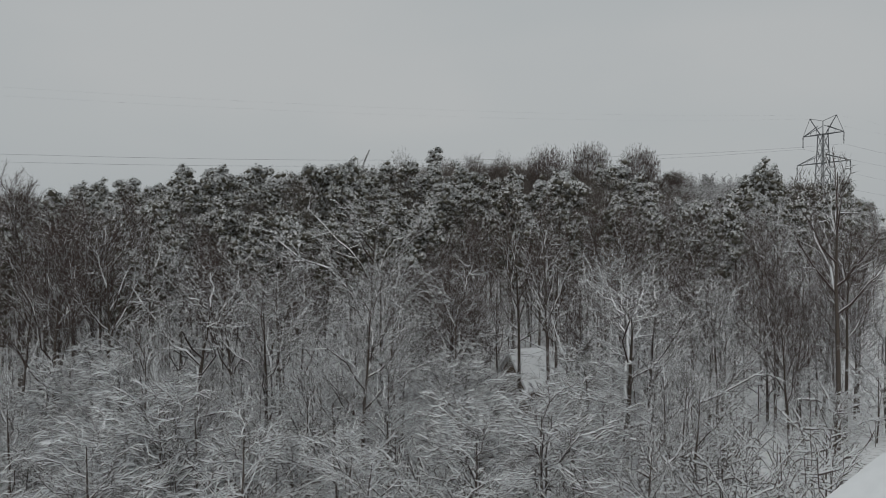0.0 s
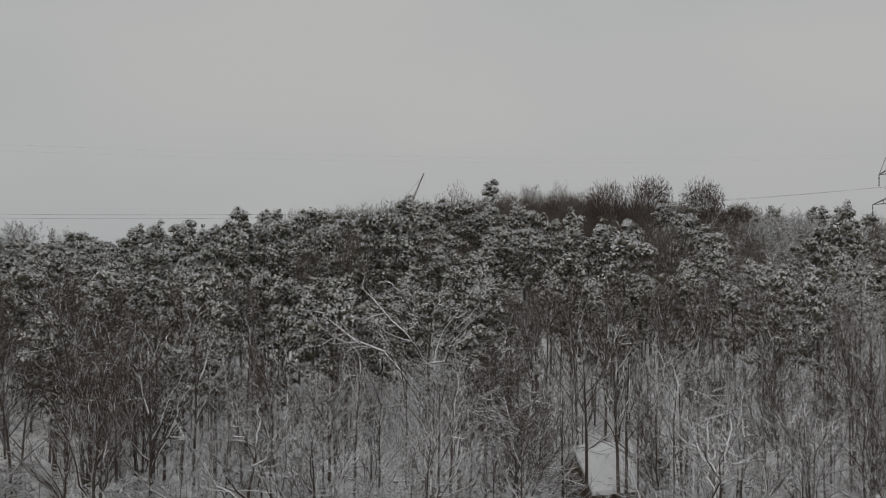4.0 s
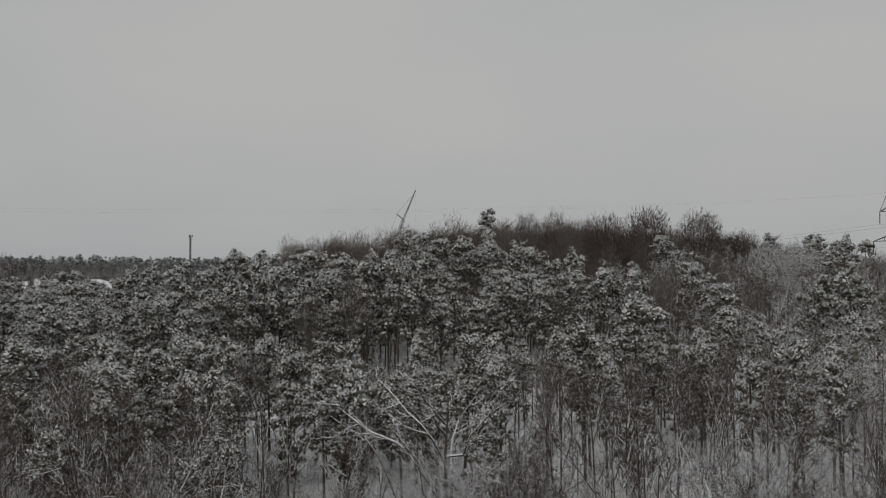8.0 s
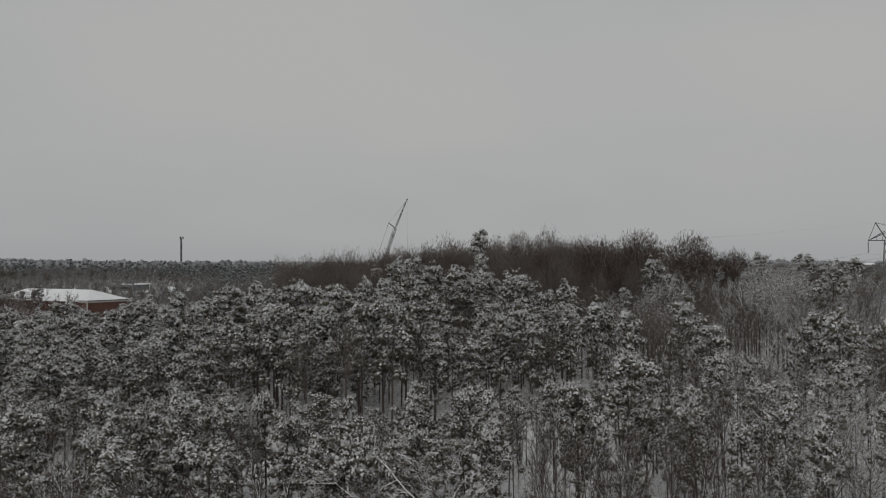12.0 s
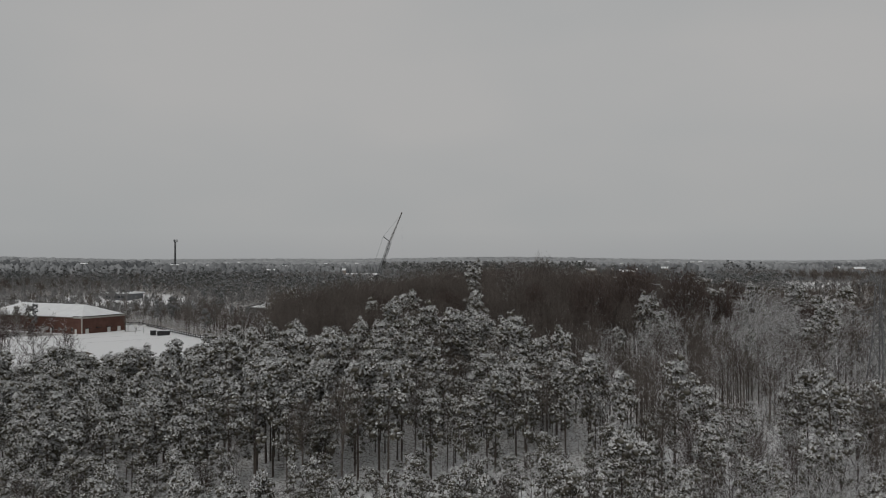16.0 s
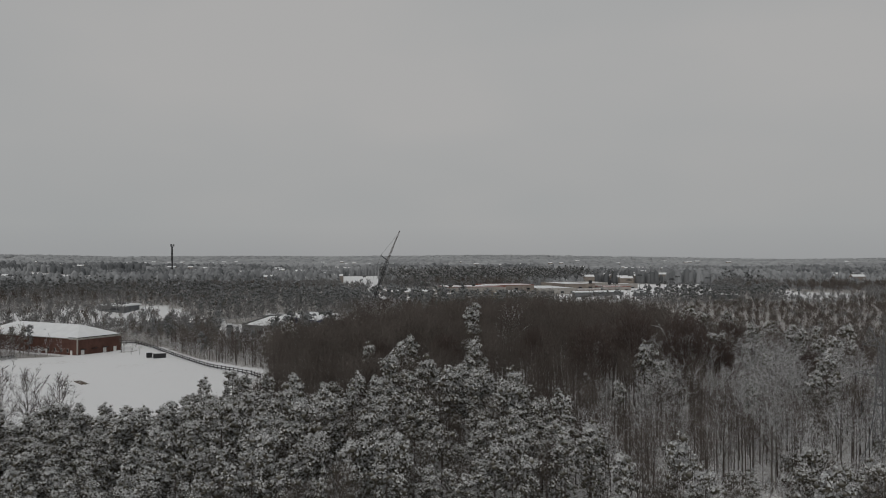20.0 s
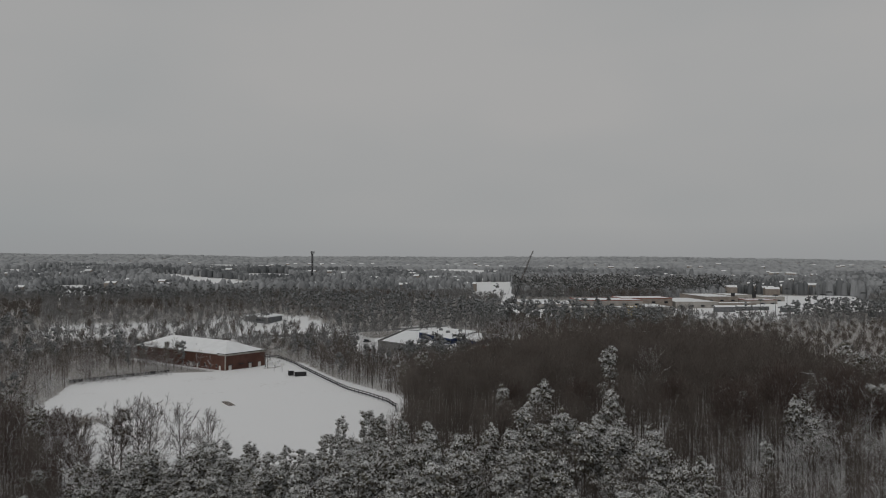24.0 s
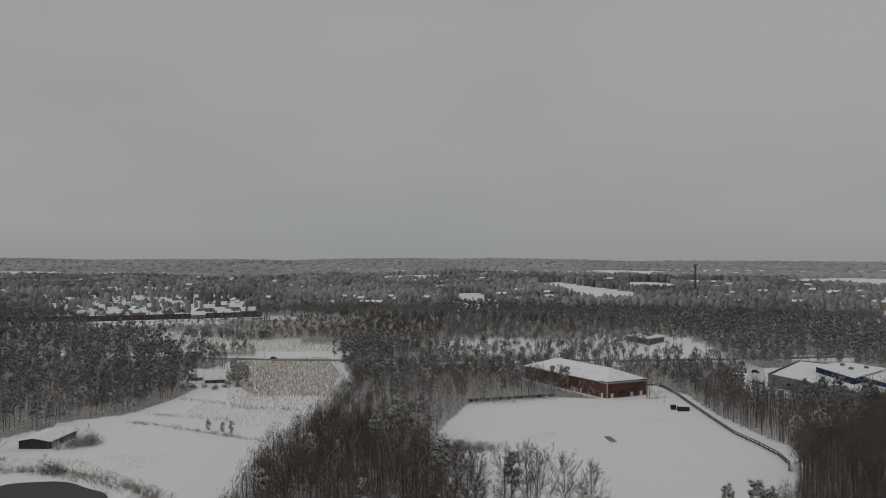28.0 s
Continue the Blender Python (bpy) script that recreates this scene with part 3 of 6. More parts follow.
# ---- where the woods are open ----
SCHOOL_FIELD = [(-196, 300), (-212, 342), (-186, 380), (-166, 386), (-140, 402), (-136, 424), (-60, 296), (-50, 262), (-40, 222), (-62, 194), (-84, 190), (-112, 182), (-138, 206), (-150, 232), (-174, 250)]
HALL_LOT = [(-158, 384), (-228, 420), (-220, 454), (-160, 448), (-138, 412)]
LEFT_FIELDS = [(-330, 204), (-322, 232), (-338, 272), (-354, 300), (-386, 322), (-410, 376), (-362, 424), (-292, 352), (-232, 256), (-206, 205), (-181, 172), (-140, 110), (-290, 110), (-284, 178)]
UPPER_FIELD = [(-566, 408), (-524, 446), (-480, 436), (-404, 466), (-372, 438), (-440, 392), (-470, 380)]
NORTH_LOT = [(-250, 500), (-262, 590), (-245, 625), (-190, 620), (-150, 560), (-190, 500), (-215, 470)]
BLUE_LOT = [(-112, 448), (-136, 505), (-100, 545), (-24, 522), (-30, 398), (-62, 404), (-96, 440)]
BARN_YARD = [(-318, 166), (-322, 190), (-300, 204), (-280, 196), (-278, 164), (-300, 156)]
SCHOOL_SITE = [(-52, 645), (-54, 805), (60, 800), (140, 870), (191, 946), (300, 930), (280, 825), (245, 720), (185, 690), (160, 650)]
EAST_FIELD = [(283, 690), (316, 753), (360, 690), (335, 640), (285, 650)]
LONG_FIELD = [(-712, 1372), (-693, 1440), (-458, 1213), (-360, 950), (-410, 950), (-540, 1100)]
MID_FIELD = [(-578, 872), (-552, 945), (-469, 842), (-420, 742), (-462, 722)]
TAN_FIELD = [(-133, 1276), (-76, 1308), (-45, 770), (-86, 800)]
ROADSIDE = [(-338, 538), (-286, 565), (-239, 580), (-223, 543), (-259, 505), (-310, 480), (-345, 500)]
VERGE = [(-428, 410), (-398, 458), (-360, 428), (-400, 384)]
SHED_YARD = [(-381, 313), (-372, 321), (-357, 322), (-353, 314), (-359, 302), (-374, 304)]
DARK_BELT = [(-552, 546), (-493, 590), (-408, 616), (-351, 529), (-472, 467)]
PINE_BELT = [(-417, 747), (-261, 856), (-100, 720), (-60, 560), (-167, 548), (-230, 600), (-290, 600)]
DARK_WOODS = [(-40, 860), (-64, 1010), (-20, 1100), (110, 1130), (190, 1100), (196, 1000), (140, 910), (60, 850), (-30, 840)]
SUBURB = [(-673, 440), (-575, 535), (-700, 663), (-900, 790), (-1072, 883), (-1356, 673), (-842, 486)]
HIGHWAY = [(-745, 310), (-622, 408), (-574, 478), (-522, 560), (-556, 578), (-608, 497), (-656, 427), (-750, 340)]
FAR_FIELDS = [(60, 1500, 96, 156), (-1100, 1550, 120, 180), (-1700, 1500, 160, 216), (-250, 1950, 136, 240), (400, 1900, 160, 252), (-900, 2500, 208, 312), (-2300, 1300, 152, 252), (-480, 1700, 72, 198), (-1500, 2300, 192, 300), (-1350, 1050, 88, 156), (-620, 1000, 26, 110), (-300, 1120, 24, 120), (-150, 1520, 40, 150), (-900, 1080, 30, 110), (-520, 1450, 45, 160), (120, 1150, 28, 120), (-1250, 1300, 60, 140), (300, 1400, 40, 140)]
FENCE_LINE = [(-163, 441), (-136, 417), (-107, 367), (-61, 297), (-53, 280)]
LINE_FOOT = np.array([83.4, 155.0])
LINE_WAY = np.array([132.0, 62.0]) / math.hypot(132, 62)


def open_ground(x, y):
    x, y = np.asarray(x, float), np.asarray(y, float)
    out = np.zeros(x.shape, bool)
    for poly in (SCHOOL_FIELD, HALL_LOT, LEFT_FIELDS, BARN_YARD, UPPER_FIELD, NORTH_LOT, BLUE_LOT, SCHOOL_SITE, SUBURB, HIGHWAY, EAST_FIELD, LONG_FIELD, MID_FIELD, TAN_FIELD, ROADSIDE, VERGE, SHED_YARD):
        out |= in_poly(poly, x, y)
    for cx, cy, a, b in FAR_FIELDS:
        d = math.hypot(cx, cy)
        along = ((x - cx) * cx + (y - cy) * cy) / d
        across = ((x - cx) * cy - (y - cy) * cx) / d
        out |= (along / b) ** 2 + (across / a) ** 2 < 1
    # cleared strip under the power line
    along = (x - LINE_FOOT[0]) * LINE_WAY[0] + (y - LINE_FOOT[1]) * LINE_WAY[1]
    across = -(x - LINE_FOOT[0]) * LINE_WAY[1] + (y - LINE_FOOT[1]) * LINE_WAY[0]
    out |= (np.abs(across + 3) < 8 + 3 * np.sin(along / 9)) & (along > -126) & (along < 60)
    for (ax, ay), (bx, by) in zip(FENCE_LINE, FENCE_LINE[1:]):
        f = np.clip(((x - ax) * (bx - ax) + (y - ay) * (by - ay)) / ((bx - ax) ** 2 + (by - ay) ** 2), 0, 1)
        out |= np.hypot(x - ax - f * (bx - ax), y - ay - f * (by - ay)) < 5
    out |= (np.hypot(x - 14, y - 60.2) < 4.2) | (np.hypot(x - 23.9, y - 68.6) < 2.8)
    out |= (x > 4) & (x < 24) & (y < 18)
    out |= (np.abs(x - 3.0 - (y + 3) * 0.172) < 2.3) & (y > 26) & (y < 58)
    # roads
    out |= np.abs((y - 355) - (x + 448) * 0.62 - 3 * np.sin(x / 40)) * 0.85 < 6
    return out


build_ground()


def scatter(r0, r1, gap, wild=0.85, left=66, right=36):
    """Places on a jittered grid within the part of the land that is ever looked at."""
    n = int(2 * r1 / gap) + 1
    g = (np.arange(n) - n / 2) * gap
    x, y = [a.ravel() for a in np.meshgrid(g, g)]
    x, y = x + rng.uniform(-wild, wild, x.size) * gap / 2, y + rng.uniform(-wild, wild, y.size) * gap / 2
    far, turn = np.hypot(x, y), np.degrees(np.arctan2(-x, y))
    garden = in_poly(SUBURB, x, y) & (rng.random(x.size) < np.where(x < -760, 0.34, 0.09)) | in_poly(ROADSIDE, x, y) & (rng.random(x.size) < 0.55) | in_poly(NORTH_LOT, x, y) & (rng.random(x.size) < np.where(x < -212, 0.85, np.where(y < 545, 0.4, 0.1)))
    keep = (far > r0) & (far < r1) & (turn < left) & (turn > -right) & (~open_ground(x, y) | garden)
    return x[keep], y[keep]


def joined(patterns, pick, x, y, scale, sink=0.0):
    """Copies of patterns (points, triangles, material indices) at places, in one set of arrays."""
    vs, ts, ms, k = [], [], [], 0
    turn = rng.uniform(0, 2 * np.pi, len(x))
    z = land(x, y) - sink
    for i, (v, t, m) in enumerate(patterns):
        sel = np.flatnonzero(pick == i)
        if not len(sel):
            continue
        c, s = np.cos(turn[sel]), np.sin(turn[sel])
        w = v[None] * scale[sel][:, None, None]
        p = np.stack([w[..., 0] * c[:, None] - w[..., 1] * s[:, None] + x[sel][:, None], w[..., 0] * s[:, None] + w[..., 1] * c[:, None] + y[sel][:, None], w[..., 2] + z[sel][:, None]], -1)
        vs.append(p.reshape(-1, 3))
        ts.append((t[None] + (np.arange(len(sel)) * len(v))[:, None, None] + k).reshape(-1, 3))
        ms.append(np.tile(m, len(sel)))
        k += len(sel) * len(v)
    return np.concatenate(vs), np.concatenate(ts), np.concatenate(ms)


def merged(*pieces):
    """One pattern out of (points, triangles) pieces, each with its own material index."""
    v, t, m, k = [], [], [], 0
    for i, (pv, pt) in enumerate(pieces):
        v.append(pv), t.append(pt + k), m.append(np.full(len(pt), i))
        k += len(pv)
    return np.concatenate(v), np.concatenate(t), np.concatenate(m)


def woods(name, label, patterns, pick, x, y, scale, mats):
    v, t, m = joined(patterns, pick, x, y, scale)
    tagged(new(name, tri_mesh(name, v, t, mats, m)), label, "woods", kind="stuff")


# ---- single trees that the camera passes nearest ----
LIGHT = {
    "brown_tree": lambda: crooked(15.0, 5.6, 0.28, 13, 6, 12, 0.5, 0.1, 0.08, 0.0085, 0.02, 0.013, 0.015, 0.1, True),
    "frosted": lambda: crooked(15.0, 6.0, 0.2, 13, 7, 8, 0.95, 0.12, 0.12, 0.0105, 0.055, 0.012, 0.04, 0.85, True),
    "sapling": lambda: crooked(11.0, 4.0, 0.14, 13, 6, 7, 0.85, 0.05, 0.1, 0.0085, 0.045, 0.011, 0.038, 0.8, True),
    "stem": lambda: crooked(14.0, 3.2, 0.4, 11, 4, 7, 0.75, 0.15, 0.08, 0.009, 0.03, 0.011, 0.02, 0.4, True),
}


def tree_kinds(kind, count, light=False):
    made = []
    for i in range(count):
        mats = (M_BARK, M_TWIG)
        if light:
            wood, *crown = LIGHT[kind]()
            v, t, k = merged(*crown)
            made.append((tri_mesh("trunk", *wood, mats[0]), tri_mesh("crown", v, t, [mats[1], M_TWIGSNOW], k)))
            continue
        if kind == "pine":
            wood, *crown = pine(18.0, rng.uniform(2.9, 3.5), rng.uniform(0.34, 0.5), 22, 4, 14, 14, 0.19)
            mats = (M_BARK, M_NEEDLE)
        elif kind == "young_pine":
            wood, *crown = pine(11.0, 2.8, 0.14, 24, 3, 13, 13, 0.19)
            mats = (M_BARK, M_NEEDLE)
        elif kind == "brown_tree":
            wood, *crown = crooked(15.0, 5.6, 0.26, 17, 9, 18, 0.5, 0.1, 0.09, 0.0085, 0.015, 0.010, 0.015, 0.08)
        elif kind == "tall_bare":
            wood, *crown = crooked(19.0, 7.5, 0.36, 16, 9, 12, 0.6, 0.1, 0.08, 0.0105, 0.03, 0.011, 0.015, 0.1)
        elif kind == "oak":
            wood, *crown = crooked(12.0, 7.0, 0.16, 10, 9, 12, 1.12, 0.3, 0.17, 0.017, 0.07, 0.011, 0.036, 0.85)
        elif kind == "bush":
            stub, fan = Twigs(), Twigs()
            stub.spike((0, 0, -0.2), (0.1, 0, 1.2), 0.06)
            d = rng.normal(size=(480, 3))
            d[:, 2] = np.abs(d[:, 2]) * 0.9 + 0.05
            d /= np.linalg.norm(d, axis=1, keepdims=True)
            lean = d + rng.normal(0, 0.35, (480, 3))
            fan.slivers(d * [1.7, 1.7, 2.0] * rng.uniform(0.2, 0.9, (480, 1)), lean * rng.uniform(0.3, 0.65, 480)[:, None], rng.uniform(0.02, 0.05, 480))
            wood, crown, mats = stub.done(), [fan.done()], (M_BARK, M_HAZEFROST)
        elif kind == "forked_oak":
            wood, *crown = crooked(12.0, 7.0, 0.34, 10, 10, 14, 1.05, 0.3, 0.24, 0.013, 0.06, 0.010, 0.030, 0.8)
        elif kind == "round_tree":
            wood, *crown = round_crown(14.0, 3.8, 0.3, 26, 6000, 0.03, 0.55, 5)
            mats = (M_TWIG, M_TWIG)
        elif kind == "edge_tree":
            wood, *crown = crooked(14.0, 6.4, 0.1, 18, 9, 13, 0.75, 0.25, 0.1, 0.0105, 0.02, 0.020, 0.012, 0.15)
        elif kind == "laden":
            wood, *crown = crooked(6.0, 3.4, 0.06, 14, 8, 13, 1.0, -0.2, 0.17, 0.010, 0.045, 0.009, 0.045, 1.0)
        elif kind == "stem":
            wood, *crown = crooked(14.0, 3.2, 0.4, 13, 5, 9, 0.75, 0.15, 0.06, 0.009, 0.03, 0.009, 0.02, 0.4)
        elif kind == "frosted":
            wood, *crown = crooked(15.0, 6.0, 0.18, 15, 8, 11, 0.95, 0.12, 0.13, 0.0105, 0.045, 0.010, 0.034, 0.85)
        else:
            wood, *crown = crooked(11.0, 4.4, 0.12, 14, 6, 10, 0.85, 0.05, 0.11, 0.0085, 0.035, 0.009, 0.034, 0.8)
        v, t, k = merged(*crown)
        made.append((tri_mesh("trunk", *wood, mats[0]), tri_mesh("crown", v, t, [mats[1], M_CLUMP if "pine" in kind else M_TWIGSNOW], k)))
    return made


KINDS = {
    "pine": ("pine_tree", "tall pine with bare trunk and snow-laden needle clumps", tree_kinds("pine", 5)),
    "young_pine": ("young_pine", "young pine with snowy branches almost to the ground", tree_kinds("young_pine", 4)),
    "tall_bare": ("bare_tree", "tall leafless brown hardwood with fine upright twigs", tree_kinds("tall_bare", 5)),
    "brown_tree": ("brown_tree", "leafless tree with dense reddish-brown twigs and little snow", tree_kinds("brown_tree", 4)),
    "frosted": ("snowed_tree", "leafless broad tree with snow lying along its branches", tree_kinds("frosted", 5)),
    "oak": ("oak_tree", "broad leafless oak with thick crooked snow-capped limbs", tree_kinds("oak", 4)),
    "bush": ("snowed_bush", "rounded grey bush of fine snow-dusted twigs on the snowy ground", tree_kinds("bush", 4)),
    "forked_oak": ("oak_tree", "forked leafless oak with crooked snow-capped limbs beside the cabin", tree_kinds("forked_oak", 2)),
    "round_tree": ("round_crowned_tree", "broad round-crowned leafless tree with fine brown twigs", tree_kinds("round_tree", 4)),
    "edge_tree": ("spreading_tree", "wide leafless tree branching low at the field's edge", tree_kinds("edge_tree", 4)),
    "laden": ("snow_laden_bush", "low spreading bush bowed under thick white snow", tree_kinds("laden", 4)),
    "stem": ("slender_tree", "slender straight dark-barked tree with few twigs", tree_kinds("stem", 4)),
    "sapling": ("sapling", "slender leafless young tree with snow on its twigs", tree_kinds("sapling", 4)),
}
FAR_KINDS = {kind: tree_kinds(kind, 5, True) for kind in LIGHT}
KIND_HEIGHT = {"pine": 18.0, "young_pine": 11.0, "tall_bare": 19.0, "brown_tree": 15.0, "frosted": 15.0, "sapling": 11.0, "oak": 12.0, "forked_oak": 12.0, "bush": 2.6, "stem": 14.0, "laden": 6.0, "edge_tree": 14.0, "round_tree": 14.0}


def plant(kind, x, y, height):
    """One tree of its own, with its trunk and its crown."""
    name, label, made = KINDS[kind]
    made = FAR_KINDS[kind] if kind in FAR_KINDS and math.hypot(x, y) > 64 else made
    trunk, crown = made[int(rng.integers(len(made)))]
    s = height / KIND_HEIGHT[kind]
    m = pose(x, y, ground_at(x, y) - 0.1, rng.normal(0, 1.2), rng.normal(0, 1.2), rng.uniform(0, 360)) @ Matrix.Diagonal((s, s, s, 1))
    top = thing(name, label, "bush" if kind in ("bush", "laden") else "tree", m, "bushes among the woods" if kind in ("bush", "laden") else "trees of the near woods")
    part("trunk", trunk, top)
    part("crown", crown, top)
    return top


# landmark trees
for kind, x, y, h in (("pine", 20.5, 151, 17.5), ("pine", 21.2, 90.5, 17.0), ("pine", 14.3, 80.8, 15.5), ("oak", 0.6, 63.7, 14), ("forked_oak", 18.6, 57.2, 10.5), ("stem", 11.3, 51.0, 14), ("stem", 13.4, 51.6, 14.5), ("stem", 14.1, 53.0, 14), ("stem", 15.2, 54.5, 11), ("forked_oak", 22.6, 60.5, 9.5), ("frosted", 10.7, 56.8, 4.6), ("laden", 11.2, 58.2, 2.8), ("young_pine", 17.4, 58.6, 5.2), ("laden", 17.0, 56.4, 3.4), ("laden", 18.6, 55.0, 3.0), ("laden", 16.0, 54.0, 2.4), ("frosted", 20.8, 56.0, 6.5), ("sapling", 9.4, 57.5, 7), ("sapling", 8.6, 60.5, 8),
                      ("brown_tree", 9.6, 66, 14), ("brown_tree", 13.2, 68, 15), ("brown_tree", 16.4, 67, 15.5), ("brown_tree", 19.5, 67.5, 15), ("brown_tree", 22.4, 65.5, 14.5), ("brown_tree", 26.4, 66.5, 14), ("brown_tree", 29.5, 69, 13.5), ("stem", 15.0, 66, 15), ("stem", 21, 64, 14), ("brown_tree", 5.6, 55.0, 11), ("brown_tree", 7.2, 52.5, 11), ("brown_tree", 3.9, 52.0, 10.5), ("brown_tree", 5.2, 58.5, 12), ("frosted", 25.5, 62.5, 8), ("frosted", 28.5, 60, 9), ("frosted", 27.2, 56.4, 8),
                      ("pine", -110, 199, 16.5), ("round_tree", 49.2, 200, 23.4), ("round_tree", 61.5, 201.2, 22.8), ("round_tree", 83.5, 232.3, 18.5), ("round_tree", 37.4, 190.6, 22.4), ("round_tree", 27, 205, 18), ("round_tree", 71, 205, 17), ("round_tree", 4, 208, 17), ("round_tree", -12, 214, 16), ("round_tree", 94, 206, 16),
                      ("tall_bare", 21.6, 228.6, 19), ("tall_bare", -34, 396, 19), ("tall_bare", -29, 402, 20), ("tall_bare", -24, 394, 19.5), ("tall_bare", -31, 388, 18), ("tall_bare", -19, 400, 20), ("tall_bare", -26, 384, 18.5), ("tall_bare", -15, 392, 19), ("stem", 26.8, 38.6, 17.0), ("stem", 28.2, 40.4, 13), ("laden", 8.6, 41.0, 4.2), ("sapling", 5.2, 45.5, 7), ("frosted", 31, 41, 8), ("sapling", 31.5, 45.5, 8), ("frosted", 29.4, 44, 7), ("frosted", 32.6, 47, 8), ("sapling", 27.6, 44.5, 7), ("frosted", 33.5, 53, 9), ("laden", 26.5, 41, 4), ("laden", 29.5, 39.5, 4.5), ("sapling", 30.6, 49.5, 9), ("laden", 24.8, 35, 4), ("brown_tree", 33.5, 49, 11), ("frosted", 29.6, 46.5, 7), ("oak", -6.5, 36, 9.5), ("stem", -15.5, 44, 13), ("stem", -14.2, 45.5, 14), ("stem", -18.5, 47, 14), ("stem", -12.0, 46, 13), ("brown_tree", -20, 50, 14), ("brown_tree", -24, 56, 15), ("brown_tree", -16, 56, 14), ("brown_tree", 33, 62, 13), ("brown_tree", -13.9, 42.4, 13), ("young_pine", -17, 125, 11),
                      ("edge_tree", -116, 190, 17), ("edge_tree", -108, 192, 18), ("edge_tree", -101, 196, 18.5), ("edge_tree", -94, 199, 17), ("edge_tree", -88, 201, 15), ("edge_tree", -122, 196, 16), ("edge_tree", -129, 201, 16), ("edge_tree", -112, 184, 15), ("edge_tree", -134, 209, 14), ("edge_tree", -98, 187, 15), ("tall_bare", -106, 201, 19), ("edge_tree", -139, 215, 12), ("edge_tree", -143, 226, 11)):
    plant(kind, x, y, h)


def near_kind(x, y, u):
    """Which tree grows where, in the woods near the camera; u runs from 0 to 1 by chance."""
    if y < 34:
        return ("sapling", rng.uniform(4, 7)) if u < 0.7 else ("frosted", rng.uniform(5, 8))
    if y < 72:
        if x < -9 - 0.1 * (y - 40):
            return ("pine", rng.uniform(10.5, 14.5)) if u < (0.06 if y < 46 else 0.22) else ("brown_tree", rng.uniform(10, 15)) if u < 0.42 else ("stem", rng.uniform(10, 14)) if u < 0.68 else ("frosted", rng.uniform(5, 9)) if u < 0.9 else ("sapling", rng.uniform(7, 11))
        if x > 24 and u < 0.3:
            return ("brown_tree", rng.uniform(8, 12)) if u < 0.16 else ("stem", rng.uniform(9, 13))
        return ("sapling", rng.uniform(6, 10)) if u < 0.24 else ("stem", rng.uniform(9, 13)) if u < 0.34 else ("oak", rng.uniform(6, 9.5)) if u < 0.42 else ("frosted", rng.uniform(7, 11)) if u < 0.76 else ("brown_tree", rng.uniform(7, 11.5)) if u < 0.97 or x > 0 else ("frosted", rng.uniform(7, 10))
    low = 1.0 - 0.2 * float(smooth(85, 105, y))
    if x < -8:
        return ("pine", low * rng.uniform(10.5, 14)) if u < 0.58 else ("young_pine", low * rng.uniform(8, 12)) if u < 0.76 else ("stem", low * rng.uniform(9, 13)) if u < 0.82 else ("brown_tree", low * rng.uniform(10, 13.5))
    if x < 32:
        return ("pine", low * rng.uniform(11, 14.5)) if u < 0.42 else ("young_pine", low * rng.uniform(6, 10)) if u < 0.6 else ("stem", low * rng.uniform(8, 12)) if u < 0.68 else ("sapling", low * rng.uniform(8, 12)) if u < 0.72 else ("brown_tree", low * rng.uniform(9, 13))
    return ("frosted", rng.uniform(10, 14)) if u < 0.26 else ("brown_tree", rng.uniform(10, 14)) if u < 0.54 else ("pine", rng.uniform(12, 15)) if u < 0.72 else ("sapling", rng.uniform(9, 13))


def stature(x, y):
    """How tall the woods stand here, from place to place."""
    s = 1.0 + 0.13 * np.sin(x / 13 + 2 * np.sin(y / 31)) * np.cos(y / 11 + np.sin(x / 23))
    s = s * (1 - 0.16 * smooth(30, 75, -x))
    before_school = in_poly([(-96, 385), (-112, 450), (-30, 402), (-40, 340), (-60, 305)], x, y)
    s = np.where(before_school, np.where(x < -68, 0.7, 1.08) * s, s)
    s = np.where((x > -75) & (x < 150) & (y > np.where(x < 12, 212, 240)) & (y < 395), np.where(x < 12, 1.14, np.where(x < 85, 1.2, 1.0)) * s, s)
    s = np.where((x > 85) & (x < 260) & (y > 290) & (y < 440), 0.8 * s, s)
    edge = (x < -38) & (x > -100) & (y > 165) & (y < 232)
    s = np.where(edge, 0.74 * s, s)
    before_wall = (x < -440) & (x > -610) & (y > 400) & (y < 570)
    s = np.where(before_wall, 0.55 * s, s)
    behind_hill = (x > -45) & (x < 200) & (y > 395) & (y < 620)
    s = np.where(behind_hill, np.where(y > 480, 0.82, 0.76) * s, s)
    before_fields = (x > 0.12 * y + 18) & (x < 380) & (y > 440) & (y < 730)
    return np.where(before_fields, 0.74 * s, s)


nx, ny = scatter(24, 118, 4.0, 1.3, 36, 33)
order = np.argsort(np.hypot(nx, ny))
for i in order:
    kind, h = near_kind(nx[i], ny[i], rng.random())
    plant(kind, nx[i], ny[i], h)

# low snow-laden trees in front of all
nx, ny = scatter(21, 46, 3.0, 1.4, 36, 24)
for x, y in zip(nx, ny):
    plant("laden" if rng.random() < 0.75 else "sapling", x, y, rng.uniform(3.2, 6.4))

# ---- the woods behind them, joined ----
PINE_MID = [merged(*pine(18.0, rng.uniform(2.8, 4.1), rng.uniform(0.28, 0.48), 18, 4, 8, 13, 0.25, 3)) for _ in range(6)] + [merged(*pine(18.0, rng.uniform(3.2, 4.2), rng.uniform(0.2, 0.36), 14, 2, 6, 10, 0.42, 3)) for _ in range(6)]


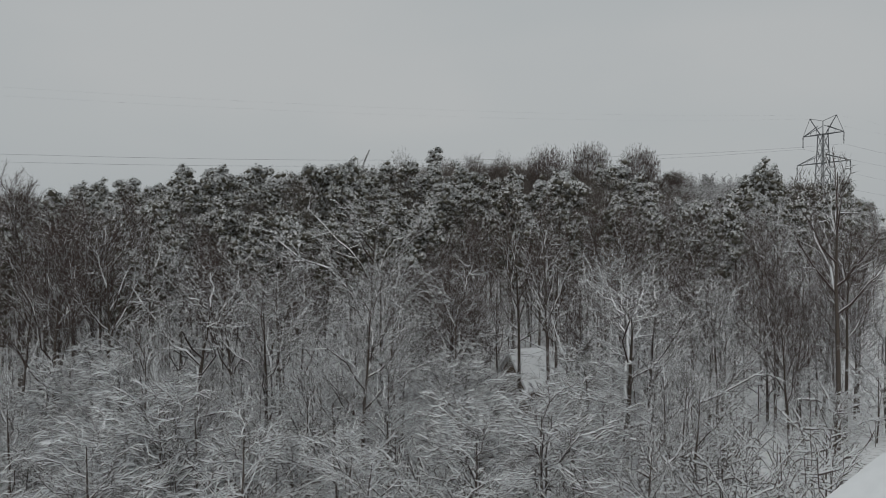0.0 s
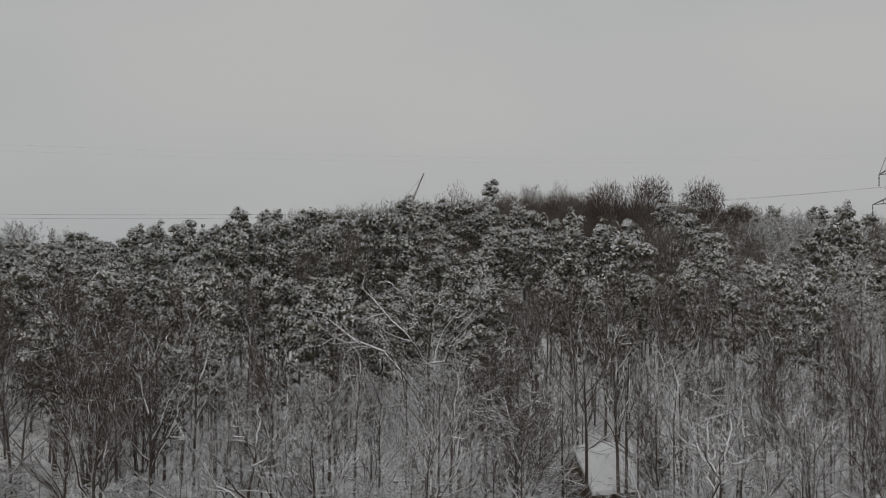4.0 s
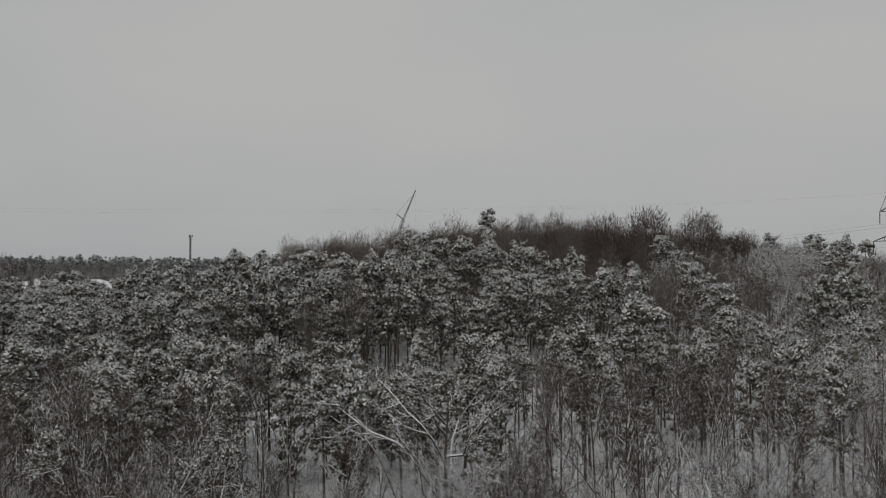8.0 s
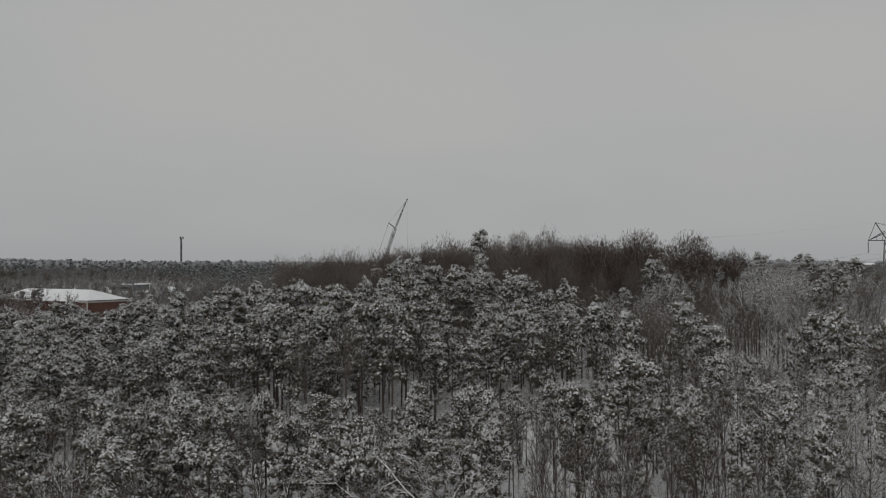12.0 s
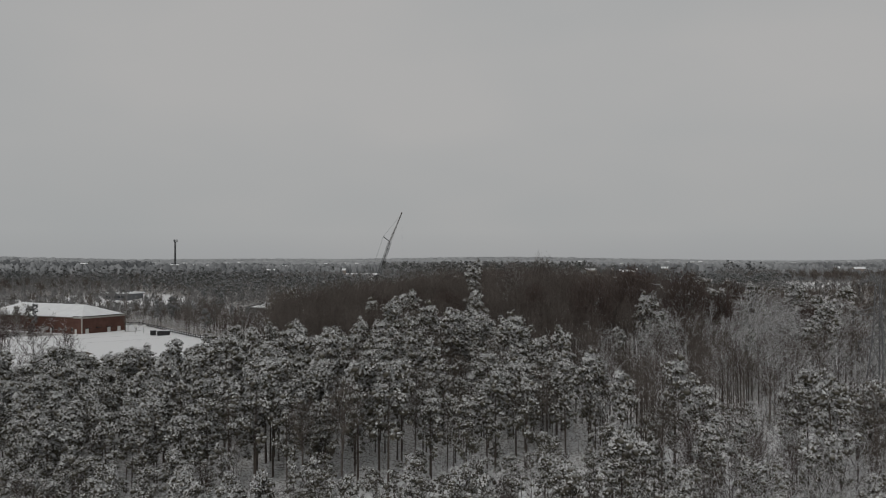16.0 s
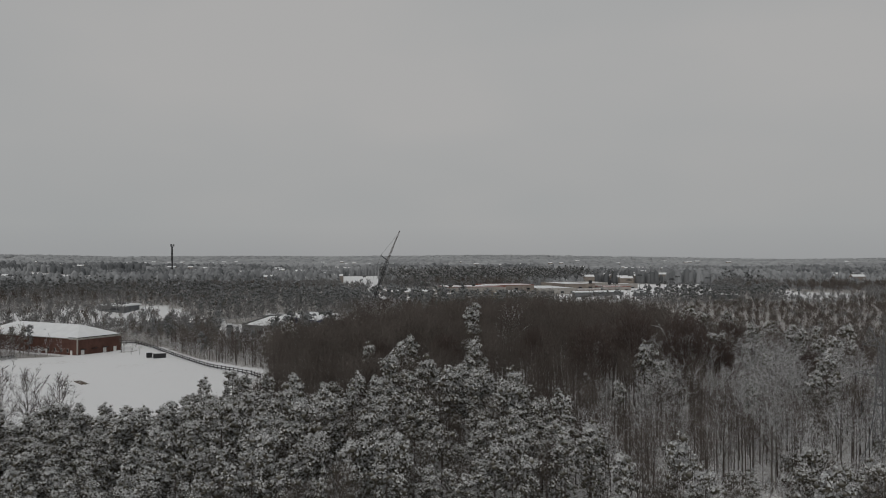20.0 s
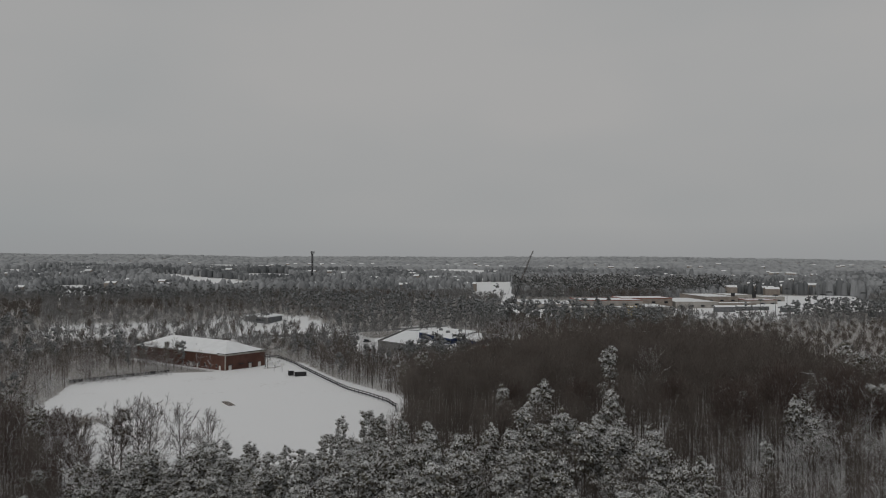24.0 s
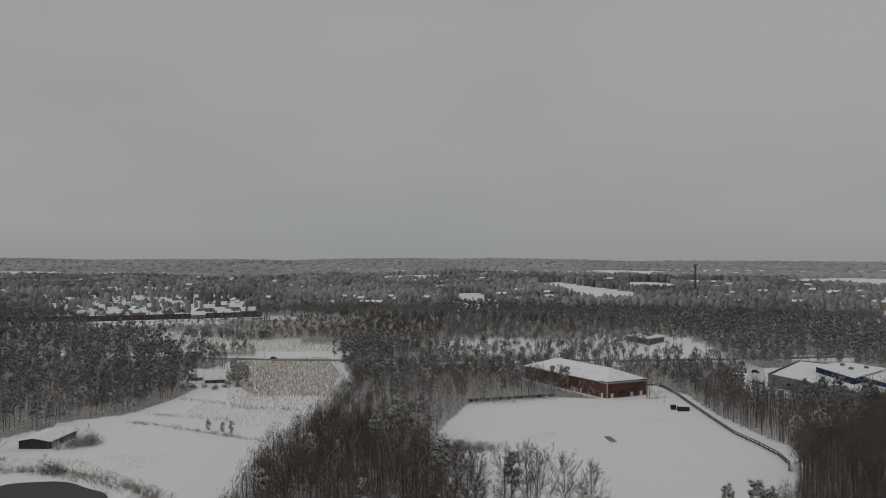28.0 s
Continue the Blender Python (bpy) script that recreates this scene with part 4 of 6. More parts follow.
def broom(h, limbs, n, w, long, up, crown):
    """A leafless tree seen from afar: a stem, bare limbs and a fine brush of twigs."""
    wood, fan = Twigs(), Twigs()
    bend = rng.normal(0, 0.02 * h, 2)
    zs = np.array([0, 0.5, 1.0])
    wood.tube(np.stack([bend[0] * zs**2, bend[1] * zs**2, h * 0.85 * zs - 0.3 * (zs == 0)], -1), [0.011 * h, 0.008 * h, 0.02], 3)
    feet, ways = [], []
    for k in range(limbs):
        f = crown + (0.85 - crown) * (k + rng.random()) / limbs
        foot = np.array([bend[0] * f * f, bend[1] * f * f, h * f])
        a = k * 2.4 + rng.normal(0, 0.4)
        way = np.array([math.cos(a), math.sin(a), up * rng.uniform(0.6, 1.4)])
        way *= h * rng.uniform(0.16, 0.28) / np.linalg.norm(way)
        wood.spike(foot, way, 0.05)
        m = n // limbs
        g = rng.uniform(0.15, 1.0, m)[:, None]
        e = way / np.linalg.norm(way) + rng.normal(0, 0.45, (m, 3)) + [0, 0, 0.35 * up]
        feet.append(foot + way * g)
        ways.append(e / np.linalg.norm(e, axis=1, keepdims=True) * long * rng.uniform(0.5, 1.2, m)[:, None])
    fan.slivers(np.concatenate(feet), np.concatenate(ways), w * rng.uniform(0.6, 1.3, m * limbs))
    return wood.done(), fan.done()


BARE_MID = [merged(*round_crown(18.0, rng.uniform(3.0, 4.2), rng.uniform(0.3, 0.46), 14, 660, 0.040, 1.0)) for _ in range(6)] + [merged(*round_crown(17.0, rng.uniform(3.0, 4.2), rng.uniform(0.16, 0.3), 8, 300, 0.066, 1.1)) for _ in range(6)]
FROST_MID = [merged(*crooked(15.0, 6.5, 0.22, 11, 7, 9, 0.85, 0.15, 0.12, 0.0095, 0.05, 0.014, 0.05, 0.95, True)) for _ in range(6)] + [merged(*crooked(14.0, 5.6, 0.15, 8, 4, 5, 0.85, 0.15, 0.12, 0.0095, 0.07, 0.03, 0.075, 0.7, True)) for _ in range(6)]


def mid_kind(x, y):
    """0 pine, 1 brown bare, 2 frosted: the make-up of the middle woods."""
    u = np.clip(rng.random(len(x)) + 0.22 * np.sin(x / 23 + 1.3) * np.sin(y / 19), 0, 0.999)
    v = rng.random(len(x))
    kind = np.where(u < 0.22, 0, np.where(u < 0.58, 1, 2))
    stand = (x < 27 - 0.35 * np.maximum(y - 150, 0)) & (y < np.where(x < -42, 204, 184) + 9 * np.sin(x / 11)) & (x > -94)
    kind = np.where(stand, np.where(u < 0.93, 0, 1), kind)
    hill = (x > -60) & (x < 42 + 0.24 * (y - 170) + 36 * rng.random(len(x)) ** 1.5 + 8 * np.sin(y / 17)) & (y > 150) & (y < 480) & ~stand
    kind = np.where(hill, np.where((v < 0.05) & (y < 225), 0, 1), kind)
    right = (x >= 40) & (y > 130) & (y < 480) & ~hill
    kind = np.where(right, np.where(v < np.where(y > 235, 0.06, 0.14), 0, np.where(u < np.where(y > 235, 0.66, 0.2), 1, 2)), kind)
    front = (x > 24) & (x < 75) & (y > 140) & (y < 200)
    kind = np.where(front, np.where(v < 0.08, 0, np.where(u < 0.88 - 0.014 * (x - 24), 1, 2)), kind)
    belt = (x < -94) & (x > -330) & (y < 480) & (y > 90) & (x > -0.75 * y - 75)
    kind = np.where(belt, np.where(y + 0.9 * x < 70, np.where(v < 0.015, 0, np.where(u < 0.95, 1, 2)), np.where(v < 0.1, 0, np.where(u < 0.45, 1, 2))), kind)
    barnwood = (x < -0.75 * y - 75) & (y < 420)
    kind = np.where(barnwood, np.where(u < 0.24, 0, np.where(u < 0.4, 1, 2)), kind)
    margin = (x > -135) & (x < -84) & (y > 178) & (y < 216)
    kind = np.where(margin, 1, kind)
    fenceside = (x > -150) & (x < -40) & (y > 270) & (y < 460)
    kind = np.where(fenceside, np.where(u < 0.1, 0, np.where(u < 0.78, 1, 2)), kind)
    return kind


mx, my = scatter(118, 335, 4.45, 1.25, 63, 31)
mk = mid_kind(mx, my)
# pines stand wider apart than hardwoods
far_apart = (mk != 0) | (rng.random(len(mk)) < 0.88)
mx, my, mk = mx[far_apart], my[far_apart], mk[far_apart]
for i, (name, label, pats, mats, lo, hi) in enumerate((
        ("pine_wood", "dense stand of snow-laden pines", PINE_MID, [M_BARK, M_NEEDLE, M_MIDCLUMP], 0.68, 1.04),
        ("bare_wood", "dark brown leafless hardwoods on the hill", BARE_MID, [M_FARTWIG, M_FARTWIG], 0.66, 1.0),
        ("snowed_wood", "leafless woods white with snow on the twigs", FROST_MID, [M_BARK, M_TWIG, M_TWIGSNOW], 0.6, 1.0))):
    s = mk == i
    woods(name, label, pats, rng.integers(0, 6, s.sum()) + 6 * (np.hypot(mx[s], my[s]) > np.where(mx[s] > -80, 262, 205)), mx[s], my[s], rng.uniform(lo, hi, s.sum()) * stature(mx[s], my[s]), mats)


# slim stems that stand close together between the larger hardwoods
POLES = [merged(*broom(11.0, 6, 66, 0.024, 1.05, 1.0, 0.4)) for _ in range(5)]
qx, qy = scatter(112, 300, 3.5, 1.5, 58, 31)
hill = (qx > -50) & (qx < 120) & (qy > 135) & (qy < 262)
pick = hill & (mid_kind(qx, qy) != 0)
qx, qy = qx[pick], qy[pick]
bx, by = scatter(150, 330, 4.7, 1.5, 63, 0)
low = (bx < -100) & (bx > -0.75 * by - 75) & (by + 0.9 * bx < 90)
bx, by = bx[low], by[low]
woods("belt_thicket", "dense brown thicket filling the hedgerow wood", BARE_MID[6:], rng.integers(0, 6, len(bx)), bx, by, rng.uniform(0.4, 0.85, len(bx)), [M_BARK, M_TWIG])
up = qy > 182
woods("hilltop_stems", "crowded slender brown stems on the hilltop", POLES, rng.integers(0, 5, up.sum()), qx[up], qy[up], rng.uniform(0.55, 1.0, up.sum()), [M_FARTWIG, M_FARTWIG])
qx, qy = qx[~up], qy[~up]
woods("slim_stems", "slender leafless stems crowded between the hardwoods", POLES, rng.integers(0, 5, len(qx)), qx, qy, rng.uniform(0.6, 1.15, len(qx)), [M_BARK, M_FARTWIG])

qx, qy = scatter(290, 470, 4.2, 1.5, 25, 0)
pick = in_poly([(-134, 430), (-118, 452), (-96, 440), (-62, 402), (-36, 396), (-30, 300), (-58, 285)], qx, qy)
qx, qy = qx[pick], qy[pick]
woods("fence_side_stems", "slender leafless stems between the fence and the modern school", POLES, rng.integers(0, 5, len(qx)), qx, qy, rng.uniform(0.6, 1.15, len(qx)), [M_BARK, M_TWIG])

# young pines that come up in the cleared strip
YOUNG = [merged(*pine(7.0, 2.3, 0.05, 14, 3, 8, 9, 0.2, 3)) for _ in range(5)]
qx, qy = rng.uniform(-60, 140, 760), rng.uniform(60, 185, 760)
al = (qx - LINE_FOOT[0]) * LINE_WAY[0] + (qy - LINE_FOOT[1]) * LINE_WAY[1]
ac = -(qx - LINE_FOOT[0]) * LINE_WAY[1] + (qy - LINE_FOOT[1]) * LINE_WAY[0]
pick = (np.abs(ac + 3) < 13) & (al > -128) & (al < 60) & (np.hypot(al, ac) > 5)
qx, qy = qx[pick], qy[pick]
woods("young_pines", "young snowy pines coming up in the cleared strip", YOUNG, rng.integers(0, 5, len(qx)), qx, qy, rng.uniform(0.35, 1.0, len(qx)), [M_BARK, M_NEEDLE, M_CLUMP])


def cheap_bare():
    """A far leafless tree: a stem and a fan of broad twig sprays."""
    wood, fan = Twigs(), Twigs()
    wood.spike((0, 0, -0.3), (rng.normal(0, 0.6), rng.normal(0, 0.6), 12.5), 0.17)
    n = 66
    d = rng.normal(size=(n, 3)) + [0, 0, 0.3]
    d /= np.linalg.norm(d, axis=1, keepdims=True)
    p = np.array([0, 0, 7.4]) + d * [3.4, 3.4, 4.6] * rng.uniform(0.25, 0.95, (n, 1))
    e = p - [0, 0, 2.0]
    e = e / np.linalg.norm(e, axis=1, keepdims=True) + rng.normal(0, 0.3, (n, 3))
    fan.slivers(p - e * 0.8, e * rng.uniform(1.2, 2.2, n)[:, None], rng.uniform(0.15, 0.30, n))
    return wood.done(), fan.done()


PINE_FAR = [merged(*pine(17.0, 4.6, 0.14, 10, 1, 3, 7, 0.75, 3)) for _ in range(6)]
BARE_FAR = [merged(*cheap_bare()) for _ in range(6)]
fx, fy = scatter(335, 860, 5.8, 1.3, 63, 31)
thin = (np.hypot(fx, fy) < 560) | (rng.random(len(fx)) < 0.92)
fx, fy = fx[thin], fy[thin]
drift = np.sin(fx / 87 + 1.9 * np.sin(fy / 113)) * np.cos(fy / 47 + 1.3 * np.sin(fx / 121))
fu = np.clip(0.56 + 0.5 * drift + 0.4 * (rng.random(len(fx)) - 0.5), 0, 1)
brown_hill = (fx > -40) & (fx < 110) & (fy < 500) & (fy > 300)
near_rule = mid_kind(fx, fy)
belt = (fx > -330) & (fx < -60) & (fy < 480) | (fx < -290) & (fy < 420)
fu = np.where(belt, np.choose(near_rule, [0.2, 0.9, 0.6]), fu)
fu = np.where(in_poly(ROADSIDE, fx, fy), 0.35 + 0.6 * rng.random(len(fx)), fu)
fu = np.where(in_poly([(-335, 425), (-335, 610), (-140, 605), (-100, 450), (-160, 440)], fx, fy), 0.34 + 0.64 * rng.random(len(fx)), fu)
fu = np.where(in_poly(DARK_BELT, fx, fy), 0.7 + 0.3 * rng.random(len(fx)) ** 0.3, fu)
fu = np.where(in_poly(PINE_BELT, fx, fy), np.clip(0.5 + 0.25 * drift + 0.9 * (rng.random(len(fx)) - 0.5), 0, 0.93), fu)
brown_hill |= (fx > -40) & (fx < 260) & (fy < 600) & (fy > 460) & (rng.random(len(fx)) < 0.7)
fu = np.where(brown_hill, 0.85, fu)
fu = np.where((fx > 60) & (fx < 260) & (fy < 560) & ~brown_hill, np.where(rng.random(len(fx)) < 0.6, 0.9, 0.6), fu)
size = rng.uniform(0.62, 1.05, len(fx)) * stature(fx, fy)
PINE_LIGHT = [merged(*pine(17.0, 4.7, 0.1, 5, 1, 3, 5, 1.1, 3)) for _ in range(6)]
steps = (np.hypot(fx, fy) > np.where(fx < -60, 465, 370)).astype(int) + (np.hypot(fx, fy) > 610)
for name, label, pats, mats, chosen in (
        ("distant_pines", "snowy pines of the woods beyond the fields", PINE_MID[6:] + PINE_FAR + PINE_LIGHT, [M_HAZEFROST, M_FARNEEDLE, M_FARCLUMP], fu < 0.3),
        ("distant_snowed_trees", "snow-dusted leafless woods beyond the fields, paled by painted haze", FROST_MID[6:] + BARE_FAR + BARE_FAR, [M_HAZEFROST, M_HAZEFROST, M_FARCLUMP], (fu >= 0.3) & (fu < 0.84) & (steps > 0)),
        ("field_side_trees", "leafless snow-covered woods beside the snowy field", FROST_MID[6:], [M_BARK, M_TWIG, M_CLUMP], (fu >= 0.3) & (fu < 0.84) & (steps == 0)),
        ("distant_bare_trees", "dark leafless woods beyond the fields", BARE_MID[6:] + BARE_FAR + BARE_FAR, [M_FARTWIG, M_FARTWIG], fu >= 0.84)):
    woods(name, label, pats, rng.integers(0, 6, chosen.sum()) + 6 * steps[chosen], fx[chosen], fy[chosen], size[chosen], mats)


def crown_piece(r, high, points=5):
    """One far crown: a ragged rounded mass that reaches down to the ground."""
    a = np.linspace(0, 2 * np.pi, points, endpoint=False) + rng.random() * 6
    rad = r * rng.uniform(0.8, 1.4, points)
    low = np.stack([rad * np.cos(a), rad * np.sin(a), np.full(points, -0.5)], -1)
    top = np.stack([0.82 * rad * np.cos(a), 0.82 * rad * np.sin(a), high * rng.uniform(0.55, 0.85, points)], -1)
    v = np.concatenate([low, top, [[rng.normal(0, 0.2) * r, rng.normal(0, 0.2) * r, high * rng.uniform(0.8, 1.0)]]])
    i = np.arange(points)
    j = (i + 1) % points
    return v, np.concatenate([np.stack([i, j, points + j], -1), np.stack([i, points + j, points + i], -1), np.stack([points + i, points + j, 0 * i + 2 * points], -1)])


def tone(x, y):
    """Stands of taller and lower trees, in drifts."""
    return 0.84 + 0.3 * np.sin(x / 83 + 1.7 * np.sin(y / 140)) * np.cos(y / 61 + np.sin(x / 120))


CAPS = [merged(crown_piece(3.3, 14, 4)) for _ in range(8)]
fx, fy = scatter(860, 1350, 8.0, 1.4, 63, 31)
woods("far_woods", "snow-dusted woods beyond the schools, greyed by painted haze", CAPS, rng.integers(0, 8, len(fx)), fx, fy, rng.uniform(0.6, 1.25, len(fx)) * tone(fx, fy), [M_FARWOOD])
fx, fy = scatter(760, 1240, 6.6, 1.4, 4, 16)
dark = in_poly(DARK_WOODS, fx + rng.normal(0, 14, len(fx)), fy + rng.normal(0, 30, len(fx))) & (rng.random(len(fx)) < 0.75)
fx, fy = fx[dark], fy[dark]
woods("dark_far_pines", "dark dense pine woods behind the low schools", PINE_LIGHT, rng.integers(0, 6, len(fx)), fx, fy, rng.uniform(0.5, 1.1, len(fx)), [M_FARTWIG, M_FARNEEDLE, M_HAZEFROST])
CAPS = [merged(crown_piece(5.0, 16)) for _ in range(8)]
fx, fy = scatter(1350, 2100, 11.5, 1.4, 63, 31)
woods("far_woods", "snow-dusted woods far away, greyed by painted haze", CAPS, rng.integers(0, 8, len(fx)), fx, fy, rng.uniform(0.55, 1.1, len(fx)) * tone(fx, fy), [M_FARWOOD])
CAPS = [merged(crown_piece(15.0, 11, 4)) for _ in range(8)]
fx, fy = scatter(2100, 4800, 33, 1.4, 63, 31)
woods("ridge_woods", "wooded ridges on the horizon, coloured pale grey for haze", CAPS, rng.integers(0, 8, len(fx)), fx, fy, rng.uniform(0.7, 1.1, len(fx)), [M_RIDGE])

# brush along the power line, the wood edges and the field margins
BRUSH = [(lambda p: (p[0], p[1], np.zeros(len(p[1]), int)))(shrub(1.7, 1.7, 7, 8, 0.013)) for _ in range(4)]


def brush(name, label, x, y, scale, mat):
    v, t, m = joined(BRUSH, rng.integers(0, 4, len(x)), x, y, scale)
    tagged(new(name, tri_mesh(name, v, t, mat, m)), label, "brush", kind="stuff")


by = 24 + 138 * rng.random(1150) ** 1.6
bx = by * np.tan(np.radians(rng.uniform(-36, 34, 1150))) + 3
thin = (by < 95) | ~open_ground(bx, by) | (rng.random(len(bx)) < 0.4)
thin &= ~((np.abs(bx - 14) < 3.2) & (np.abs(by - 59.6) < 4.4)) & ~((bx > 7) & (bx < 20) & (by < 14))
LOW = [merged(*crooked(2.0, 1.9, 0.02, 5, 3, 5, 0.95, -0.05, 0.14, 0.008, 0.045, 0.009, 0.04, 0.9, True)) for _ in range(6)]
v, t, m = joined(LOW, rng.integers(0, 6, thin.sum()), bx[thin], by[thin], rng.uniform(0.6, 1.7, thin.sum()))
tagged(new("undergrowth", tri_mesh("undergrowth", v, t, [M_BARK, M_TWIG, M_TWIGSNOW], m)), "snow-covered brush and saplings under the trees", "brush", kind="stuff")

EDGE = [merged(*crooked(3.0, 3.2, 0.03, 6, 3, 4, 0.95, -0.05, 0.14, 0.008, 0.05, 0.018, 0.06, 0.9, True)) for _ in range(6)]
ex, ey = scatter(150, 540, 4.2, 1.5, 62, 20)
near_open = np.zeros(len(ex), bool)
for a_ in range(8):
    near_open |= open_ground(ex + 13 * math.cos(a_ * 0.785), ey + 13 * math.sin(a_ * 0.785))
near_open &= (ex < -30) & (rng.random(len(ex)) < np.where((ex > -0.75 * ey - 75) & (ey + 0.9 * ex < 70), 0.25, 0.85))
ex, ey = ex[near_open], ey[near_open]
woods("edge_brush", "snow-covered brush and saplings along the wood edges", EDGE, rng.integers(0, 6, len(ex)), ex, ey, rng.uniform(0.5, 1.5, len(ex)), [M_BARK, M_TWIG, M_TWIGSNOW])

# ---- buildings ----
def gable_house(name, label, category, m, long, wide, wall, rise, wall_mat, roof_mat=None, over=0.5, windows=0, door=True, chimney=False, group="", thick=0.3):
    """A gabled house: walls, two roof slopes, door, windows, chimney. Its ridge runs along x; its foot is at z = 0."""
    roof_mat = roof_mat or M_ROOFSNOW
    top = thing(name, label, category, m, group)
    a, b = long / 2, wide / 2
    verts = [(-a, -b, -1.5), (a, -b, -1.5), (a, b, -1.5), (-a, b, -1.5), (-a, -b, wall), (a, -b, wall), (a, b, wall), (-a, b, wall), (-a, 0, wall + rise), (a, 0, wall + rise)]
    faces = [(0, 1, 5, 4), (2, 3, 7, 6), (1, 2, 6, 9, 5), (3, 0, 4, 8, 7), (3, 2, 1, 0)]
    part("wall", mesh_of("wall", verts, faces, wall_mat), top)
    slope = rise / b
    for s in (-1, 1):
        e, z = s * (b + over), wall - slope * over
        v = [(-a - over, e, z + 0.02), (a + over, e, z + 0.02), (a + over, 0, wall + rise + 0.02), (-a - over, 0, wall + rise + 0.02)]
        v += [(x, y, h + thick) for x, y, h in v]
        f = [(0, 1, 2, 3), (7, 6, 5, 4), (0, 4, 5, 1), (1, 5, 6, 2), (2, 6, 7, 3), (3, 7, 4, 0)]
        part("roof", mesh_of("roof", v, f if s < 0 else [q[::-1] for q in f], roof_mat), top, "snow-covered roof slope")
    for k in range(windows):
        x = -a + long * (k + 0.7) / (windows + 0.4)
        win = part("window", Shape().box(x - 0.55, x + 0.55, -b - 0.06, -b + 0.05, 1.0, 2.3).mesh("window", M_TRIM), top)
        part("pane", box_mesh("pane", M_GLASS, x - 0.45, x + 0.45, -b - 0.09, -b - 0.05, 1.1, 2.2), win)
    if door:
        part("door", box_mesh("door", M_DARK, -0.5, 0.5, -b - 0.08, -b + 0.05, 0.0, 2.05), top)
    if chimney:
        part("chimney", Shape().box(a * 0.4, a * 0.4 + 0.8, 0.4, 1.2, wall, wall + rise + 1.0).box(a * 0.4 - 0.08, a * 0.4 + 0.88, 0.32, 1.28, wall + rise + 1.0, wall + rise + 1.15).mesh("chimney", M_BRICK), top)
    return top


def at(x, y, turn=0.0, lift=0.0):
    return pose(x, y, ground_at(x, y) + lift, 0, 0, turn)


# the house beside which the camera starts
gable_house("house", "house with snow-covered gable roof beside the woods", "house", pose(14.1, 3.9, -5.05, 0, 0, 90), 16.0, 10.0, 2.5, 3.75, M_TAN, windows=3, chimney=False)
# cabin and shed among the trees
cab = gable_house("cabin", "small wooden cabin with snowy roof among bare trees", "cabin", pose(13.9, 60.3, -6.3, 0, 0, 20), 4.2, 5.2, 2.1, 2.26, M_WOOD, over=0.4, windows=0)
for px_ in (-1.2, 0.1, 1.3):
    part("post", box_mesh("post", M_WHITE, px_ - 0.07, px_ + 0.07, -2.94, -2.80, -0.4, 1.8), cab, "pale porch post")
gable_house("shed", "little shed with snow on its roof beside the cabin", "shed", pose(23.9, 68.6, -6.0, 0, 0, -38), 3.6, 3.0, 1.6, 1.1, M_WOOD, over=0.25)

# long brick school hall on the snowy field
hall = thing("brick_hall", "long red-brick school hall with snowy hipped roof beside the field", "school", Matrix(((-0.88, 0.475, 0, -161.8), (0.475, 0.88, 0, 389.7), (0, 0, 1, 0), (0, 0, 0, 1))))
HL, HW, HH = 72.0, 25.0, 7.6
part("wall", Shape().box(0, HL, 0, HW, -2, HH).mesh("wall", M_BRICK), hall)
part("cornice", Shape().box(-0.5, HL + 0.5, -0.5, HW + 0.5, HH, HH + 0.35).mesh("cornice", M_TRIM), hall, "pale cornice band")
o_ = 0.9
v_ = [(-o_, -o_, 7.95), (HL + o_, -o_, 7.95), (HL + o_, HW + o_, 7.95), (-o_, HW + o_, 7.95), (13, 12, 13.0), (HL - 13, 12, 13.2), (HL - 13, 13, 13.2), (13, 13, 13.0)]
part("roof", mesh_of("roof", v_, [(0, 1, 5, 4), (1, 2, 6, 5), (2, 3, 7, 6), (3, 0, 4, 7), (4, 5, 6, 7), (3, 2, 1, 0)], M_ROOFSNOW), hall, "low hipped roof under snow")
part("parapet", Shape().box(-0.8, 5, -0.6, HW + 0.6, HH - 0.3, HH + 0.5).mesh("parapet", M_TRIM), hall, "pale band round the end block")
part("parapet", Shape().box(-1.0, 5.2, -0.8, HW + 0.8, HH + 0.5, HH + 0.75).mesh("parapet", M_DARK), hall, "dark coping of the end block")
part("roof", Shape().box(-0.7, 4.9, -0.5, HW + 0.5, HH + 0.75, HH + 0.9).mesh("roof", M_ROOFSNOW), hall, "flat snowy roof of the end block")
part("pier", Shape().box(-0.25, 0.25, -0.25, 0.25, -1, HH).mesh("pier", M_TRIM), hall)
for k in range(11):
    x = 6 + k * 4.4
    win = part("window", box_mesh("window", M_TRIM, x, x + 1.1, -0.12, 0.1, 1.2, 3.0), hall)
    part("pane", box_mesh("pane", M_GLASS, x + 0.12, x + 0.98, -0.17, -0.12, 1.35, 2.85), win)
for x in (3.4, 20.5, 26.0):
    part("door", box_mesh("door", M_WHITE, x, x + 1.2, -0.2, 0.1, 0, 2.3), hall, "white side door")
for y in (2.0, 14.5, 20.5):
    part("door", box_mesh("door", M_WHITE, -0.2, 0.1, y, y + 1.7, 0, 2.5), hall, "pale end door")
for k in range(3):
    part("canopy", box_mesh("canopy", M_DARK, -1.4, 0.0, 1.6 + k * 6.2, 4.4 + k * 6.2, 2.7, 2.85), hall)
for x in (30, 46):
    part("roof_vent", Shape().bar((x, 6, 9.6), (x, 6, 10.6), 0.35, 8).bar((x, 6, 10.6), (x, 6, 10.8), 0.55, 8).mesh("roof_vent", M_STEEL), hall)

